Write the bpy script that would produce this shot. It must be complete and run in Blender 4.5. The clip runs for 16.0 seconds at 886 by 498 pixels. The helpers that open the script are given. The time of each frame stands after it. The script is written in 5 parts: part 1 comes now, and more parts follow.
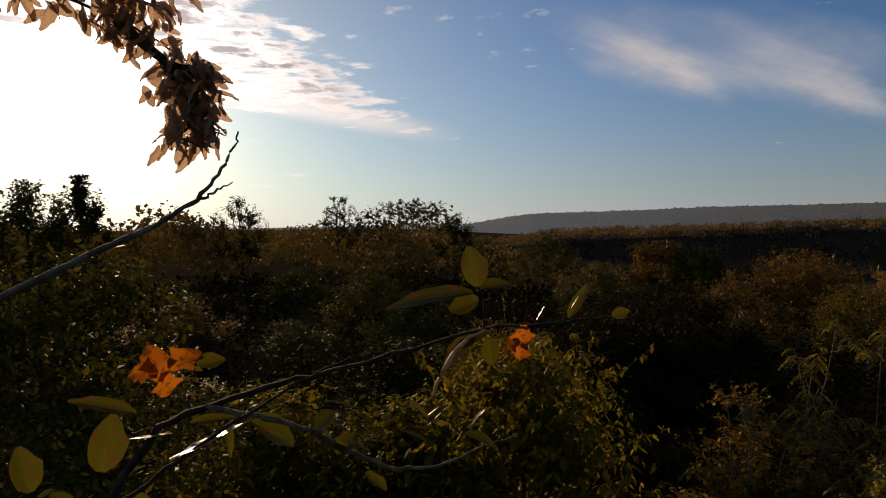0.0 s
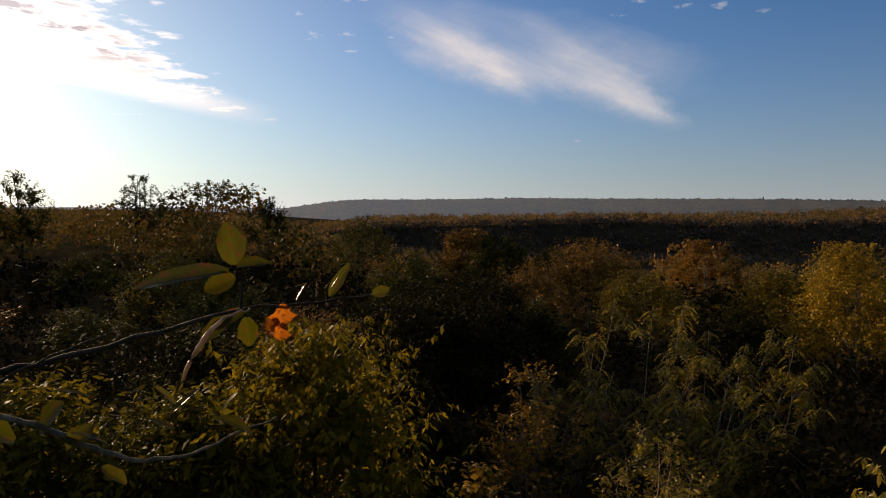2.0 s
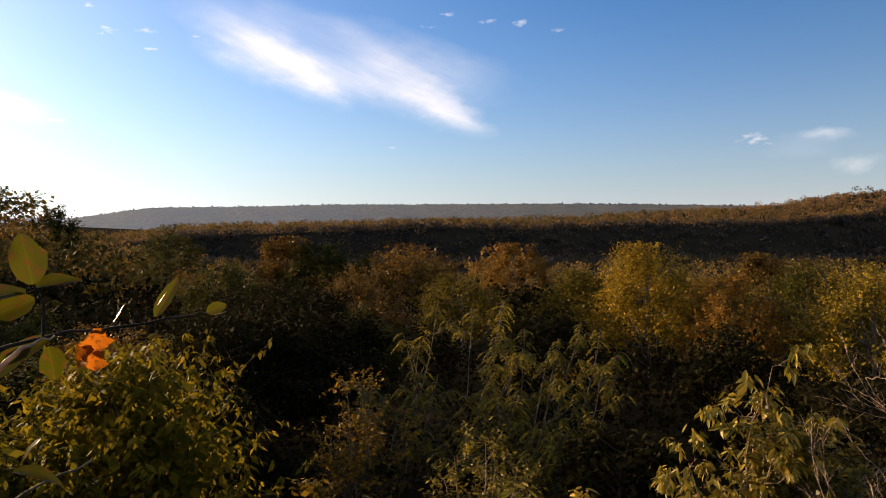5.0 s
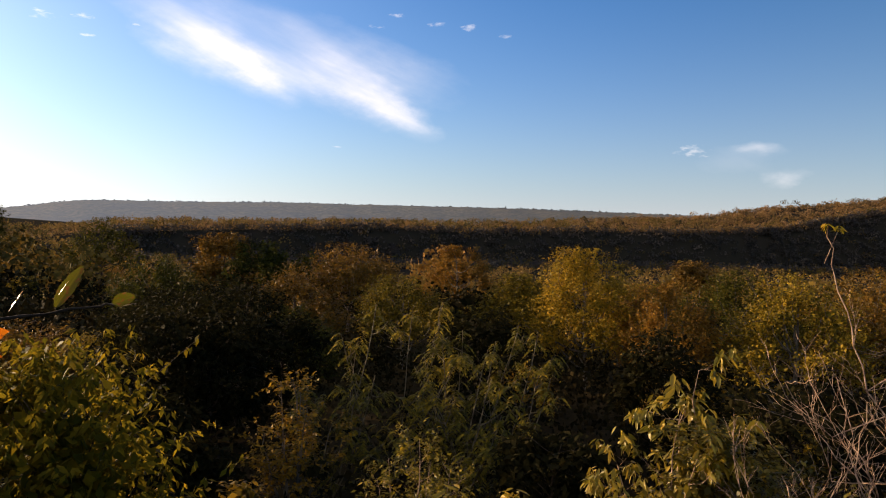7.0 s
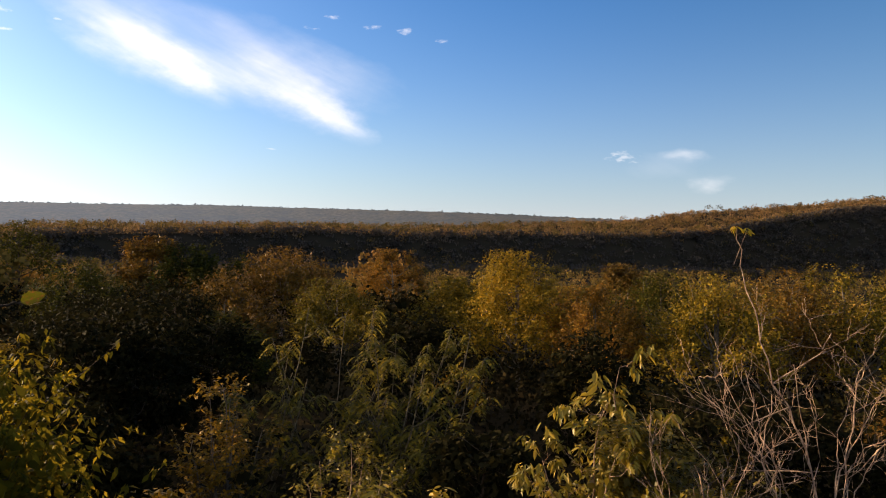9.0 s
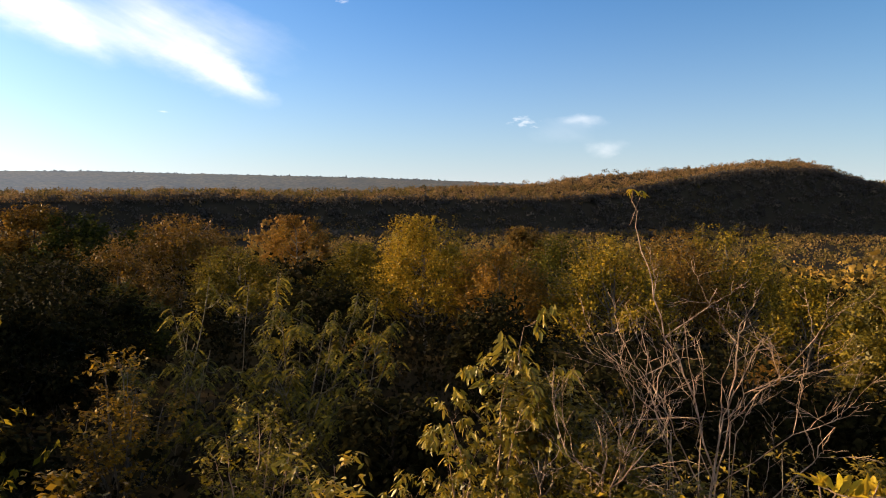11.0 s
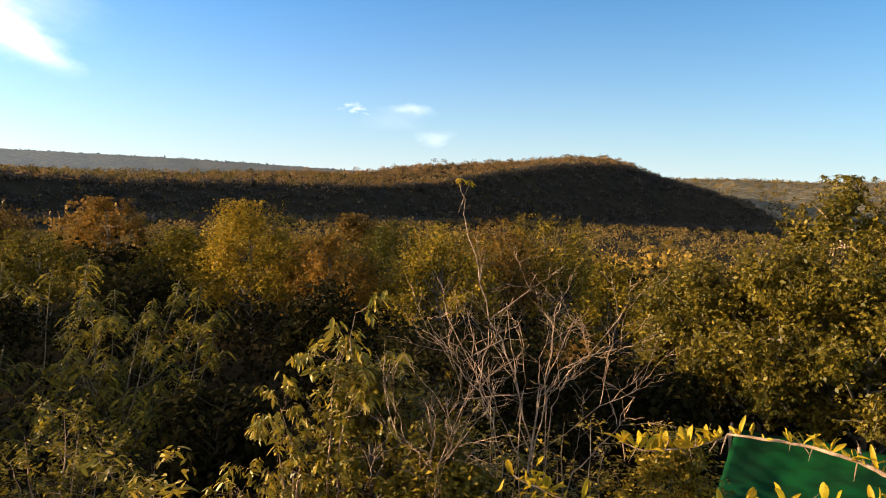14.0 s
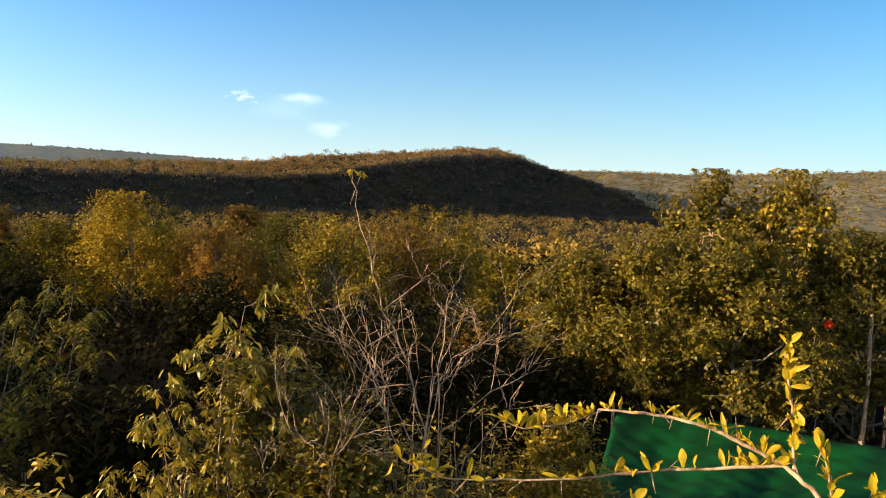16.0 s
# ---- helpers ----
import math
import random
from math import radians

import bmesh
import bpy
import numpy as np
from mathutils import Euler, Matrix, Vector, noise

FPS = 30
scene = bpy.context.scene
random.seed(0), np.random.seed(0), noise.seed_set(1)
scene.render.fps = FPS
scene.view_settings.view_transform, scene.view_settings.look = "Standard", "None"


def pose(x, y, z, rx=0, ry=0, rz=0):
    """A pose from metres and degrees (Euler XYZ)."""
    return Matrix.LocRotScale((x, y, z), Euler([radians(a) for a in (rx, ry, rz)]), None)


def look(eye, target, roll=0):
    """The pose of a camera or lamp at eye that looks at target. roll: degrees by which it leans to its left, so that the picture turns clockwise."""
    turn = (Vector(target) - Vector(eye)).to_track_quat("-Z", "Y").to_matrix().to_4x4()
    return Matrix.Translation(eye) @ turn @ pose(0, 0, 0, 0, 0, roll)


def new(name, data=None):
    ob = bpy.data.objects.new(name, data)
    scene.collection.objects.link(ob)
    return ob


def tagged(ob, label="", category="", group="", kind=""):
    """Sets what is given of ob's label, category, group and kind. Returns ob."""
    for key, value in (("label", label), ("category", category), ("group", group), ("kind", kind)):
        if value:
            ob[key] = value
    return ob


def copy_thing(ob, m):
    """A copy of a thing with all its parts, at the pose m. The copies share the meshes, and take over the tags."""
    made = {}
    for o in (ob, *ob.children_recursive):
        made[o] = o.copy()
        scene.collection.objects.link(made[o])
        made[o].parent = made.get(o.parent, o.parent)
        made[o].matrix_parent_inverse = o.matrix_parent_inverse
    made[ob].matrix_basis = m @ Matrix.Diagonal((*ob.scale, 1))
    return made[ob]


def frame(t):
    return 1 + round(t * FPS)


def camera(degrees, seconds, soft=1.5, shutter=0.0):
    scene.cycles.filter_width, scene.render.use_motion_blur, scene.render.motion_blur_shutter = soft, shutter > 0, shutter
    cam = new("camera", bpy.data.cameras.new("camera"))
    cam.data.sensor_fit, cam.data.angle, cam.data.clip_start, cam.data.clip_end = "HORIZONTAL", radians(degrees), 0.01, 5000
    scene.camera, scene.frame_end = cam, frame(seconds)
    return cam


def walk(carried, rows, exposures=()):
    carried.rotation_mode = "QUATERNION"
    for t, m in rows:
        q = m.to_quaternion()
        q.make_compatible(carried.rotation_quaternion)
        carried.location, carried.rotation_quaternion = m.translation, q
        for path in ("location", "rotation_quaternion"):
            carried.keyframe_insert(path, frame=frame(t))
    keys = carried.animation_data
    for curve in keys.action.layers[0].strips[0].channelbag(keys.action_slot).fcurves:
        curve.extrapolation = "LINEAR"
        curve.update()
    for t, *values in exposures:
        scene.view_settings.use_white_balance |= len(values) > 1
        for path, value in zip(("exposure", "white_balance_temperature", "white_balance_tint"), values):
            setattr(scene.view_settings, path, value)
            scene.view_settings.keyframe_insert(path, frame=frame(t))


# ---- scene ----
cam = camera(64.8, 16.0, 1.05)
EYE = 6.5
# seconds, eye, yaw to the left, pitch, roll
ROWS = [
    (0.0, 0.000, 0.000, -0.000, 0.00, -1.80, -0.50),
    (0.5, 0.071, 0.007, -0.001, -3.55, -1.72, -0.38),
    (1.0, 0.124, 0.012, -0.009, -6.77, -1.93, 0.20),
    (1.5, 0.189, 0.006, -0.028, -10.99, -2.80, 0.48),
    (2.0, 0.214, 0.015, -0.032, -14.95, -2.89, 0.87),
    (2.5, 0.160, 0.060, -0.025, -18.93, -3.80, 0.95),
    (3.0, 0.055, 0.144, -0.013, -23.78, -3.99, 1.05),
    (3.5, 0.010, 0.175, -0.014, -25.40, -3.63, 0.96),
    (4.0, 0.058, 0.179, -0.020, -26.66, -3.07, 0.17),
    (6.5, 0.238, 0.232, -0.056, -33.67, -1.66, 1.67),
    (7.0, 0.246, 0.209, -0.059, -34.46, -2.03, 1.69),
    (7.5, 0.244, 0.149, -0.058, -35.38, -2.36, 1.08),
    (8.0, 0.245, 0.111, -0.063, -36.87, -1.96, 1.30),
    (10.5, 0.266, 0.062, -0.075, -44.83, -3.31, 1.33),
    (11.0, 0.256, 0.090, -0.076, -47.46, -4.24, 1.20),
    (11.5, 0.247, 0.104, -0.081, -49.96, -4.64, 1.34),
    (12.0, 0.248, 0.107, -0.082, -52.52, -4.84, 1.70),
    (12.5, 0.214, 0.085, -0.082, -55.27, -5.41, 2.20),
    (13.0, 0.200, 0.074, -0.082, -58.33, -4.97, 2.38),
    (13.5, 0.194, 0.078, -0.087, -60.88, -4.98, 2.48),
    (14.0, 0.213, 0.084, -0.086, -61.38, -4.83, 2.70),
    (14.5, 0.200, 0.085, -0.088, -62.00, -4.78, 2.48),
    (15.0, 0.189, 0.079, -0.089, -63.73, -5.03, 2.29),
    (15.5, 0.181, 0.059, -0.088, -67.03, -5.32, 2.28),
    (16.0, 0.185, 0.050, -0.084, -70.12, -5.13, 2.85),
]
walk(cam, [(t, pose(x, y, EYE + z, 0, 0, yaw) @ pose(0, 0, 0, 90 + pitch) @ pose(0, 0, 0, 0, 0, roll)) for t, x, y, z, yaw, pitch, roll in ROWS],
     exposures=[(0, -0.05, 6650, 15), (1, 0.1, 6650, 15), (1.5, 0.2, 6650, 16), (2.5, 0.75, 6600, 16), (3.5, 1.05, 6600, 16), (7, 1.25, 6500, 16), (11, 1.55, 6400, 12), (14, 1.83, 6300, 6), (16, 1.88, 6200, 0)])

# ---- sky, sun ----
SUN_AZ, SUN_EL = -27.3, 9.3


def way(az, el):
    """The direction at az degrees clockwise from +y and el degrees up."""
    a, e = radians(az), radians(el)
    return Vector((math.sin(a) * math.cos(e), math.cos(a) * math.cos(e), math.sin(e)))


def at(az, el, r):
    """The place r metres off across the ground, seen from the eye at az and el."""
    a = radians(az)
    return Vector((r * math.sin(a), r * math.cos(a), EYE + r * math.tan(radians(el))))


class Nodes:
    """Short calls to lay out a node tree."""

    def __init__(self, tree):
        self.tree = tree
        tree.nodes.clear()

    def node(self, kind, ins=None, **sets):
        n = self.tree.nodes.new(kind)
        for k, v in sets.items():
            setattr(n, k, v)
        for k, v in (ins or {}).items():
            self.plug(v, n.inputs[k])
        return n

    def plug(self, v, socket):
        if isinstance(v, bpy.types.NodeSocket):
            self.tree.links.new(v, socket)
        elif v is not None:
            socket.default_value = v

    def m(self, op, a, b=0.0, c=0.0):
        return self.node("ShaderNodeMath", {0: a, 1: b, 2: c}, operation=op).outputs[0]

    def step(self, x, lo, hi):
        n = self.node("ShaderNodeMapRange", {"Value": x, "From Min": lo, "From Max": hi}, interpolation_type="SMOOTHSTEP")
        return n.outputs[0]

    def mix(self, f, a, b):
        n = self.node("ShaderNodeMix", data_type="RGBA")
        for i, v in ((0, f), (6, a), (7, b)):
            self.plug((*v, 1) if isinstance(v, tuple) and len(v) == 3 else v, n.inputs[i])
        return n.outputs[2]

    def noise(self, vec, scale, detail=4.0, rough=0.5, dim="3D"):
        return self.node("ShaderNodeTexNoise", {"Vector": vec, "Scale": scale, "Detail": detail, "Roughness": rough}, noise_dimensions=dim).outputs[0]

    def xyz(self, x, y, z=0.0):
        return self.node("ShaderNodeCombineXYZ", {0: x, 1: y, 2: z}).outputs[0]

    def ramp(self, f, stops):
        n = self.node("ShaderNodeValToRGB", {0: f})
        r = n.color_ramp
        while len(r.elements) < len(stops):
            r.elements.new(0.5)
        for e, (p, c) in zip(r.elements, stops):
            e.position, e.color = p, (*c, 1)
        return n.outputs[0]


def make_world():
    w = bpy.data.worlds.new("sky")
    scene.world = w
    w.use_nodes = True
    n = Nodes(w.node_tree)
    sky = n.node("ShaderNodeTexSky", sky_type="NISHITA", sun_disc=False, sun_elevation=radians(SUN_EL), sun_rotation=radians(SUN_AZ), altitude=300, air_density=1.0, dust_density=1.2, ozone_density=2.0).outputs[0]
    d = n.node("ShaderNodeTexCoord").outputs["Generated"]
    s = n.node("ShaderNodeSeparateXYZ", {0: d})
    x, y, z = s.outputs
    az = n.m("MULTIPLY", n.m("ARCTAN2", x, y), 57.29578)
    el = n.m("MULTIPLY", n.m("ARCSINE", z), 57.29578)
    tint = n.mix(n.step(az, 42.0, 85.0), (0.245, 0.97, 1.70), (0.23, 0.91, 1.42))
    dot = n.node("ShaderNodeVectorMath", {0: d, 1: way(SUN_AZ, SUN_EL)}, operation="DOT_PRODUCT").outputs["Value"]
    dot = n.m("MAXIMUM", dot, 0.0)
    tint = n.mix(n.m("POWER", dot, 14.0), tint, (0.62, 0.84, 1.05))
    sky = n.node("ShaderNodeVectorMath", {0: sky, 1: tint}, operation="MULTIPLY").outputs[0]
    low = n.m("MULTIPLY", n.m("POWER", 2.718, n.m("MULTIPLY", n.m("MAXIMUM", el, 0.0), -0.14)), 1.0)
    # the bright air round the sun
    murk = n.node("ShaderNodeVectorMath", {0: (6.8, 6.9, 6.95), 3: n.m("ADD", 0.95, n.m("MULTIPLY", n.m("POWER", dot, 3.0), 0.9))}, operation="SCALE").outputs[0]
    sky = n.mix(n.m("MULTIPLY", low, 0.85), sky, murk)
    halo = n.m("ADD", n.m("MULTIPLY", n.m("POWER", dot, 700.0), 20.0), n.m("ADD", n.m("MULTIPLY", n.m("POWER", dot, 110.0), 1.0), n.m("MULTIPLY", n.m("POWER", dot, 10.0), 0.22)))
    # flat sheets of cloud, seen at a slant
    zz = n.m("MAXIMUM", z, 0.03)
    u, v = n.m("DIVIDE", x, zz), n.m("DIVIDE", y, zz)
    plane = n.xyz(u, v)
    # large rippled sheet beside the sun
    ripple = n.noise(plane, 2.2, 7.0, 0.62)
    ripple2 = n.noise(n.xyz(n.m("ADD", n.m("MULTIPLY", az, 0.12), n.m("MULTIPLY", el, 0.05)), n.m("MULTIPLY", el, 0.55)), 2.2, 7.0, 0.62)
    body = n.m("ADD", n.m("MULTIPLY", ripple, 0.4), n.m("MULTIPLY", ripple2, 0.6))
    right_edge = n.m("SUBTRACT", n.m("SUBTRACT", 7.6, n.m("MULTIPLY", az, 0.72)), el)
    low_edge = n.m("SUBTRACT", el, n.m("SUBTRACT", 7.2, n.m("MULTIPLY", az, 0.14)))
    within = n.m("MINIMUM", n.m("MULTIPLY", right_edge, 0.16), n.m("MULTIPLY", low_edge, 0.55))
    within = n.m("MINIMUM", within, 0.62)
    sheet = n.step(n.m("ADD", within, n.m("MULTIPLY", n.m("SUBTRACT", body, 0.5), 4.2)), 0.05, 0.6)
    smooth = n.m("MULTIPLY", n.m("MULTIPLY", n.step(n.m("ABSOLUTE", n.m("SUBTRACT", el, n.m("ADD", 7.6, n.m("MULTIPLY", az, -0.17)))), 1.3, 0.0), n.step(az, 2.5, -6.0)), n.m("ADD", 0.35, n.m("MULTIPLY", body, 0.8)))
    sheet = n.m("MAXIMUM", sheet, smooth)
    grey = n.m("MULTIPLY", n.m("MULTIPLY", n.step(body, 0.49, 0.58), n.step(n.m("SUBTRACT", el, n.m("MULTIPLY", az, -0.1)), 8.0, 11.0)), n.step(right_edge, 1.0, 3.5))

    tear = n.noise(n.xyz(n.m("MULTIPLY", az, 0.4), n.m("MULTIPLY", el, 0.7)), 1.0, 6.0, 0.6)
    tear2 = n.noise(n.xyz(n.m("MULTIPLY", el, 0.45), n.m("MULTIPLY", az, 0.2), 3.7), 1.0, 5.0, 0.6)
    azt = n.m("ADD", az, n.m("MULTIPLY", n.m("SUBTRACT", tear, 0.5), 3.4))
    elt = n.m("ADD", el, n.m("MULTIPLY", n.m("SUBTRACT", tear2, 0.5), 2.0))

    def patch(a0, e0, ra, re, turn):
        """A soft oval of sky round az a0, el e0."""
        c, q = math.cos(radians(turn)), math.sin(radians(turn))
        da, de = n.m("SUBTRACT", azt, a0), n.m("SUBTRACT", elt, e0)
        p = n.m("DIVIDE", n.m("ADD", n.m("MULTIPLY", da, c), n.m("MULTIPLY", de, q)), ra)
        k = n.m("DIVIDE", n.m("SUBTRACT", n.m("MULTIPLY", de, c), n.m("MULTIPLY", da, q)), re)
        return n.m("POWER", 2.718, n.m("MULTIPLY", n.m("ADD", n.m("MULTIPLY", p, p), n.m("MULTIPLY", k, k)), -1.0))

    # torn veil of high cloud
    fibre = n.noise(n.xyz(n.m("ADD", n.m("MULTIPLY", az, 0.16), n.m("MULTIPLY", el, 0.10)), n.m("ADD", n.m("MULTIPLY", el, 0.55), n.m("MULTIPLY", az, 0.2))), 1.0, 6.0, 0.52)
    soft = n.m("ADD", 0.6, n.m("MULTIPLY", n.step(fibre, 0.2, 0.8), 0.75))
    veil = 0.0
    for a0, e0, ra, re, turn, k in ((17.6, 12.3, 3.6, 1.5, -28, 0.85), (14.0, 13.2, 3.4, 1.7, -24, 0.5), (19.8, 10.9, 1.8, 0.9, -28, 0.4), (27.6, 10.3, 3.8, 1.5, -22, 0.8), (31.0, 8.5, 2.4, 0.9, -28, 0.55),
                                    (22.8, 11.7, 3.6, 1.5, -8, 0.45), (28.0, 12.6, 6.5, 1.9, -12, 0.34), (17.5, 15.2, 8.0, 1.6, -10, 0.25),
                                    (58.4, 6.35, 1.2, 0.4, 0, 0.36), (60.4, 4.1, 1.2, 0.5, 14, 0.36), (57.2, 5.4, 3.4, 1.1, 0, 0.14)):
        veil = n.m("ADD", veil, n.m("MULTIPLY", patch(a0, e0, ra, re, turn), k))
    veil = n.m("MULTIPLY", veil, soft)
    veil = n.m("MINIMUM", n.m("MULTIPLY", n.m("MAXIMUM", n.m("SUBTRACT", veil, 0.06), 0.0), 0.72), 0.85)
    # scattered small flakes
    fray = n.noise(n.xyz(n.m("MULTIPLY", az, 0.9), n.m("MULTIPLY", el, 2.4)), 1.0, 5.0, 0.6)
    near = 9.0
    for a0, e0, ra, re in ((-3.7, 17.1, 2.0, 0.5), (0.0, 16.5, 1.4, 0.45), (3.2, 15.3, 0.6, 0.25), (4.6, 13.7, 1.3, 0.42), (4.1, 16.5, 2.0, 0.35), (7.7, 16.7, 1.6, 0.5), (7.1, 14.0, 1.0, 0.28), (10.9, 13.95, 0.9, 0.25), (7.4, 12.7, 0.7, 0.14), (25.7, 6.0, 0.6, 0.12),
                           (28.5, 15.4, 0.9, 0.2), (30.1, 16.3, 0.9, 0.25), (33.3, 15.8, 1.2, 0.25), (36.1, 15.6, 1.2, 0.32), (38.9, 15.0, 0.7, 0.26), (-11.8, 4.3, 1.8, 0.3), (-15.4, 6.9, 2.0, 0.16), (-9.3, 7.0, 1.4, 0.14), (-7.4, 15.1, 0.9, 0.3), (-14.5, 3.4, 2.6, 0.2), (54.0, 6.15, 1.5, 0.75)):
        da, de = n.m("DIVIDE", n.m("SUBTRACT", az, a0), ra), n.m("DIVIDE", n.m("SUBTRACT", el, e0), re)
        near = n.m("MINIMUM", near, n.m("ADD", n.m("MULTIPLY", da, da), n.m("MULTIPLY", de, de)))
    flake = n.m("MULTIPLY", n.step(n.m("ADD", near, n.m("MULTIPLY", fray, 5.0)), 3.0, 1.4), 0.5)
    cover = n.m("MAXIMUM", n.m("MAXIMUM", sheet, veil), flake)
    glow = n.m("ADD", 1.0, n.m("MULTIPLY", n.m("POWER", dot, 16.0), 1.4))
    white = n.node("ShaderNodeVectorMath", {0: (10.6, 10.1, 9.7), 3: glow}, operation="SCALE").outputs[0]
    dim = n.node("ShaderNodeVectorMath", {0: (2.6, 2.7, 3.2), 3: glow}, operation="SCALE").outputs[0]
    cloud = n.mix(grey, white, dim)
    total = n.mix(cover, sky, cloud)
    aure = n.node("ShaderNodeVectorMath", {0: (9.4, 8.3, 7.4), 3: halo}, operation="SCALE").outputs[0]
    warm = n.node("ShaderNodeVectorMath", {0: (12.0, 7.8, 4.8), 3: n.m("MULTIPLY", n.m("POWER", dot, 4.0), 0.22)}, operation="SCALE").outputs[0]
    aure = n.node("ShaderNodeVectorMath", {0: aure, 1: warm}, operation="ADD").outputs[0]
    both = n.node("ShaderNodeVectorMath", {0: total, 1: aure}, operation="ADD").outputs[0]
    bg = n.node("ShaderNodeBackground", {"Color": both, "Strength": 0.05}).outputs[0]
    n.node("ShaderNodeOutputWorld", {"Surface": bg})


make_world()
sun = new("sun", bpy.data.lights.new("sun", "SUN"))
sun.data.energy, sun.data.angle, sun.data.color = 5.0, radians(0.6), (1.0, 0.73, 0.42)
sun.matrix_world = look(way(SUN_AZ, SUN_EL) * 100, (0, 0, 0))


# ---- materials ----
def material(name):
    mat = bpy.data.materials.new(name)
    mat.use_nodes = True
    return mat, Nodes(mat.node_tree)


def leaf_material(name, colours, through_light=0.21, by_tone=False, deep=0.92, spots=False, rough=0.62, spec=0.06, veins=False):
    mat, n = material(name)
    if by_tone:
        f = n.node("ShaderNodeAttribute", attribute_name="tone").outputs["Fac"]
    else:
        own = n.node("ShaderNodeNewGeometry").outputs["Random Per Island"]
        whole = n.node("ShaderNodeObjectInfo").outputs["Random"]
        f = n.m("ADD", n.m("MULTIPLY", own, 0.62), n.m("MULTIPLY", whole, 0.38))
    k = len(colours) - 1
    colours = [(deep * r, deep * 0.87 * g, deep * 0.8 * b) for r, g, b in colours]
    col = n.ramp(f, [(i / k, c) for i, c in enumerate(colours)])
    pos = n.node("ShaderNodeTexCoord").outputs["Object"]
    vary = n.noise(pos, 9.0 if not by_tone else 0.6, 3.0)
    col = n.mix(n.m("MULTIPLY", n.step(vary, 0.5, 0.75), 0.4), col, (0.05, 0.035, 0.012))
    if veins:
        q = n.node("ShaderNodeSeparateXYZ", {0: pos})
        across = n.m("ABSOLUTE", q.outputs[0])
        ribs = n.m("SINE", n.m("MULTIPLY", n.m("SUBTRACT", q.outputs[1], n.m("MULTIPLY", across, 0.9)), 58.0))
        rib = n.m("MAXIMUM", n.step(across, 0.022, 0.008), n.m("MULTIPLY", n.step(ribs, 0.86, 1.0), 0.55))
        col = n.mix(n.m("MULTIPLY", rib, 0.35), col, tuple(1.25 * c for c in colours[-1]))
    if spots:
        spot = n.step(n.noise(pos, 4.0, 5.0, 0.6), 0.52, 0.60)
        col = n.mix(n.m("MULTIPLY", spot, 0.85), col, (0.09, 0.03, 0.008))
    p = n.node("ShaderNodeBsdfPrincipled", {"Base Color": col, "Roughness": rough, "Specular IOR Level": spec}).outputs[0]
    t = n.node("ShaderNodeBsdfTranslucent", {"Color": col}).outputs[0]
    mixed = n.node("ShaderNodeMixShader", {0: through_light, 1: p, 2: t}).outputs[0]
    n.node("ShaderNodeOutputMaterial", {"Surface": mixed})
    return mat


def bark_material(name, dark, light, scale=14.0, gloss=0.1):
    mat, n = material(name)
    pos = n.node("ShaderNodeTexCoord").outputs["Object"]
    long = n.node("ShaderNodeMapping", {"Vector": pos, "Scale": (1, 1, 0.25)}).outputs[0]
    grain = n.noise(long, scale, 6.0, 0.65)
    patches = n.noise(pos, 2.3, 3.0)
    col = n.mix(n.step(grain, 0.35, 0.65), dark, light)
    col = n.mix(n.m("MULTIPLY", n.step(patches, 0.5, 0.7), 0.5), col, tuple(0.6 * c for c in dark))
    bump = n.node("ShaderNodeBump", {"Height": grain, "Strength": 0.6, "Distance": 0.02}).outputs[0]
    p = n.node("ShaderNodeBsdfPrincipled", {"Base Color": col, "Roughness": 0.85 if gloss < 0.2 else 0.38, "Normal": bump, "Specular IOR Level": gloss}).outputs[0]
    n.node("ShaderNodeOutputMaterial", {"Surface": p})
    return mat


def ground_material():
    mat, n = material("forest_floor")
    pos = n.node("ShaderNodeTexCoord").outputs["Object"]
    big, mid, fine = n.noise(pos, 0.02, 4.0), n.noise(pos, 0.35, 5.0, 0.6), n.noise(pos, 9.0, 6.0, 0.7)
    col = n.mix(n.step(mid, 0.35, 0.65), (0.022, 0.017, 0.009), (0.045, 0.031, 0.015))
    col = n.mix(n.m("MULTIPLY", n.step(big, 0.4, 0.6), 0.5), col, (0.03, 0.033, 0.012))
    col = n.mix(n.m("MULTIPLY", n.step(fine, 0.5, 0.7), 0.6), col, (0.07, 0.045, 0.02))
    # even grey-brown farther out, under the closed woods of the valley
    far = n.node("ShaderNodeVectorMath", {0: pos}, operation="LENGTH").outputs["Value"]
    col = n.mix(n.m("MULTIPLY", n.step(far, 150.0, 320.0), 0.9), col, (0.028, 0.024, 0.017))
    bump = n.node("ShaderNodeBump", {"Height": fine, "Strength": 0.7, "Distance": 0.05}).outputs[0]
    p = n.node("ShaderNodeBsdfPrincipled", {"Base Color": col, "Roughness": 1.0, "Normal": bump, "Specular IOR Level": 0.0}).outputs[0]
    n.node("ShaderNodeOutputMaterial", {"Surface": p})
    return mat


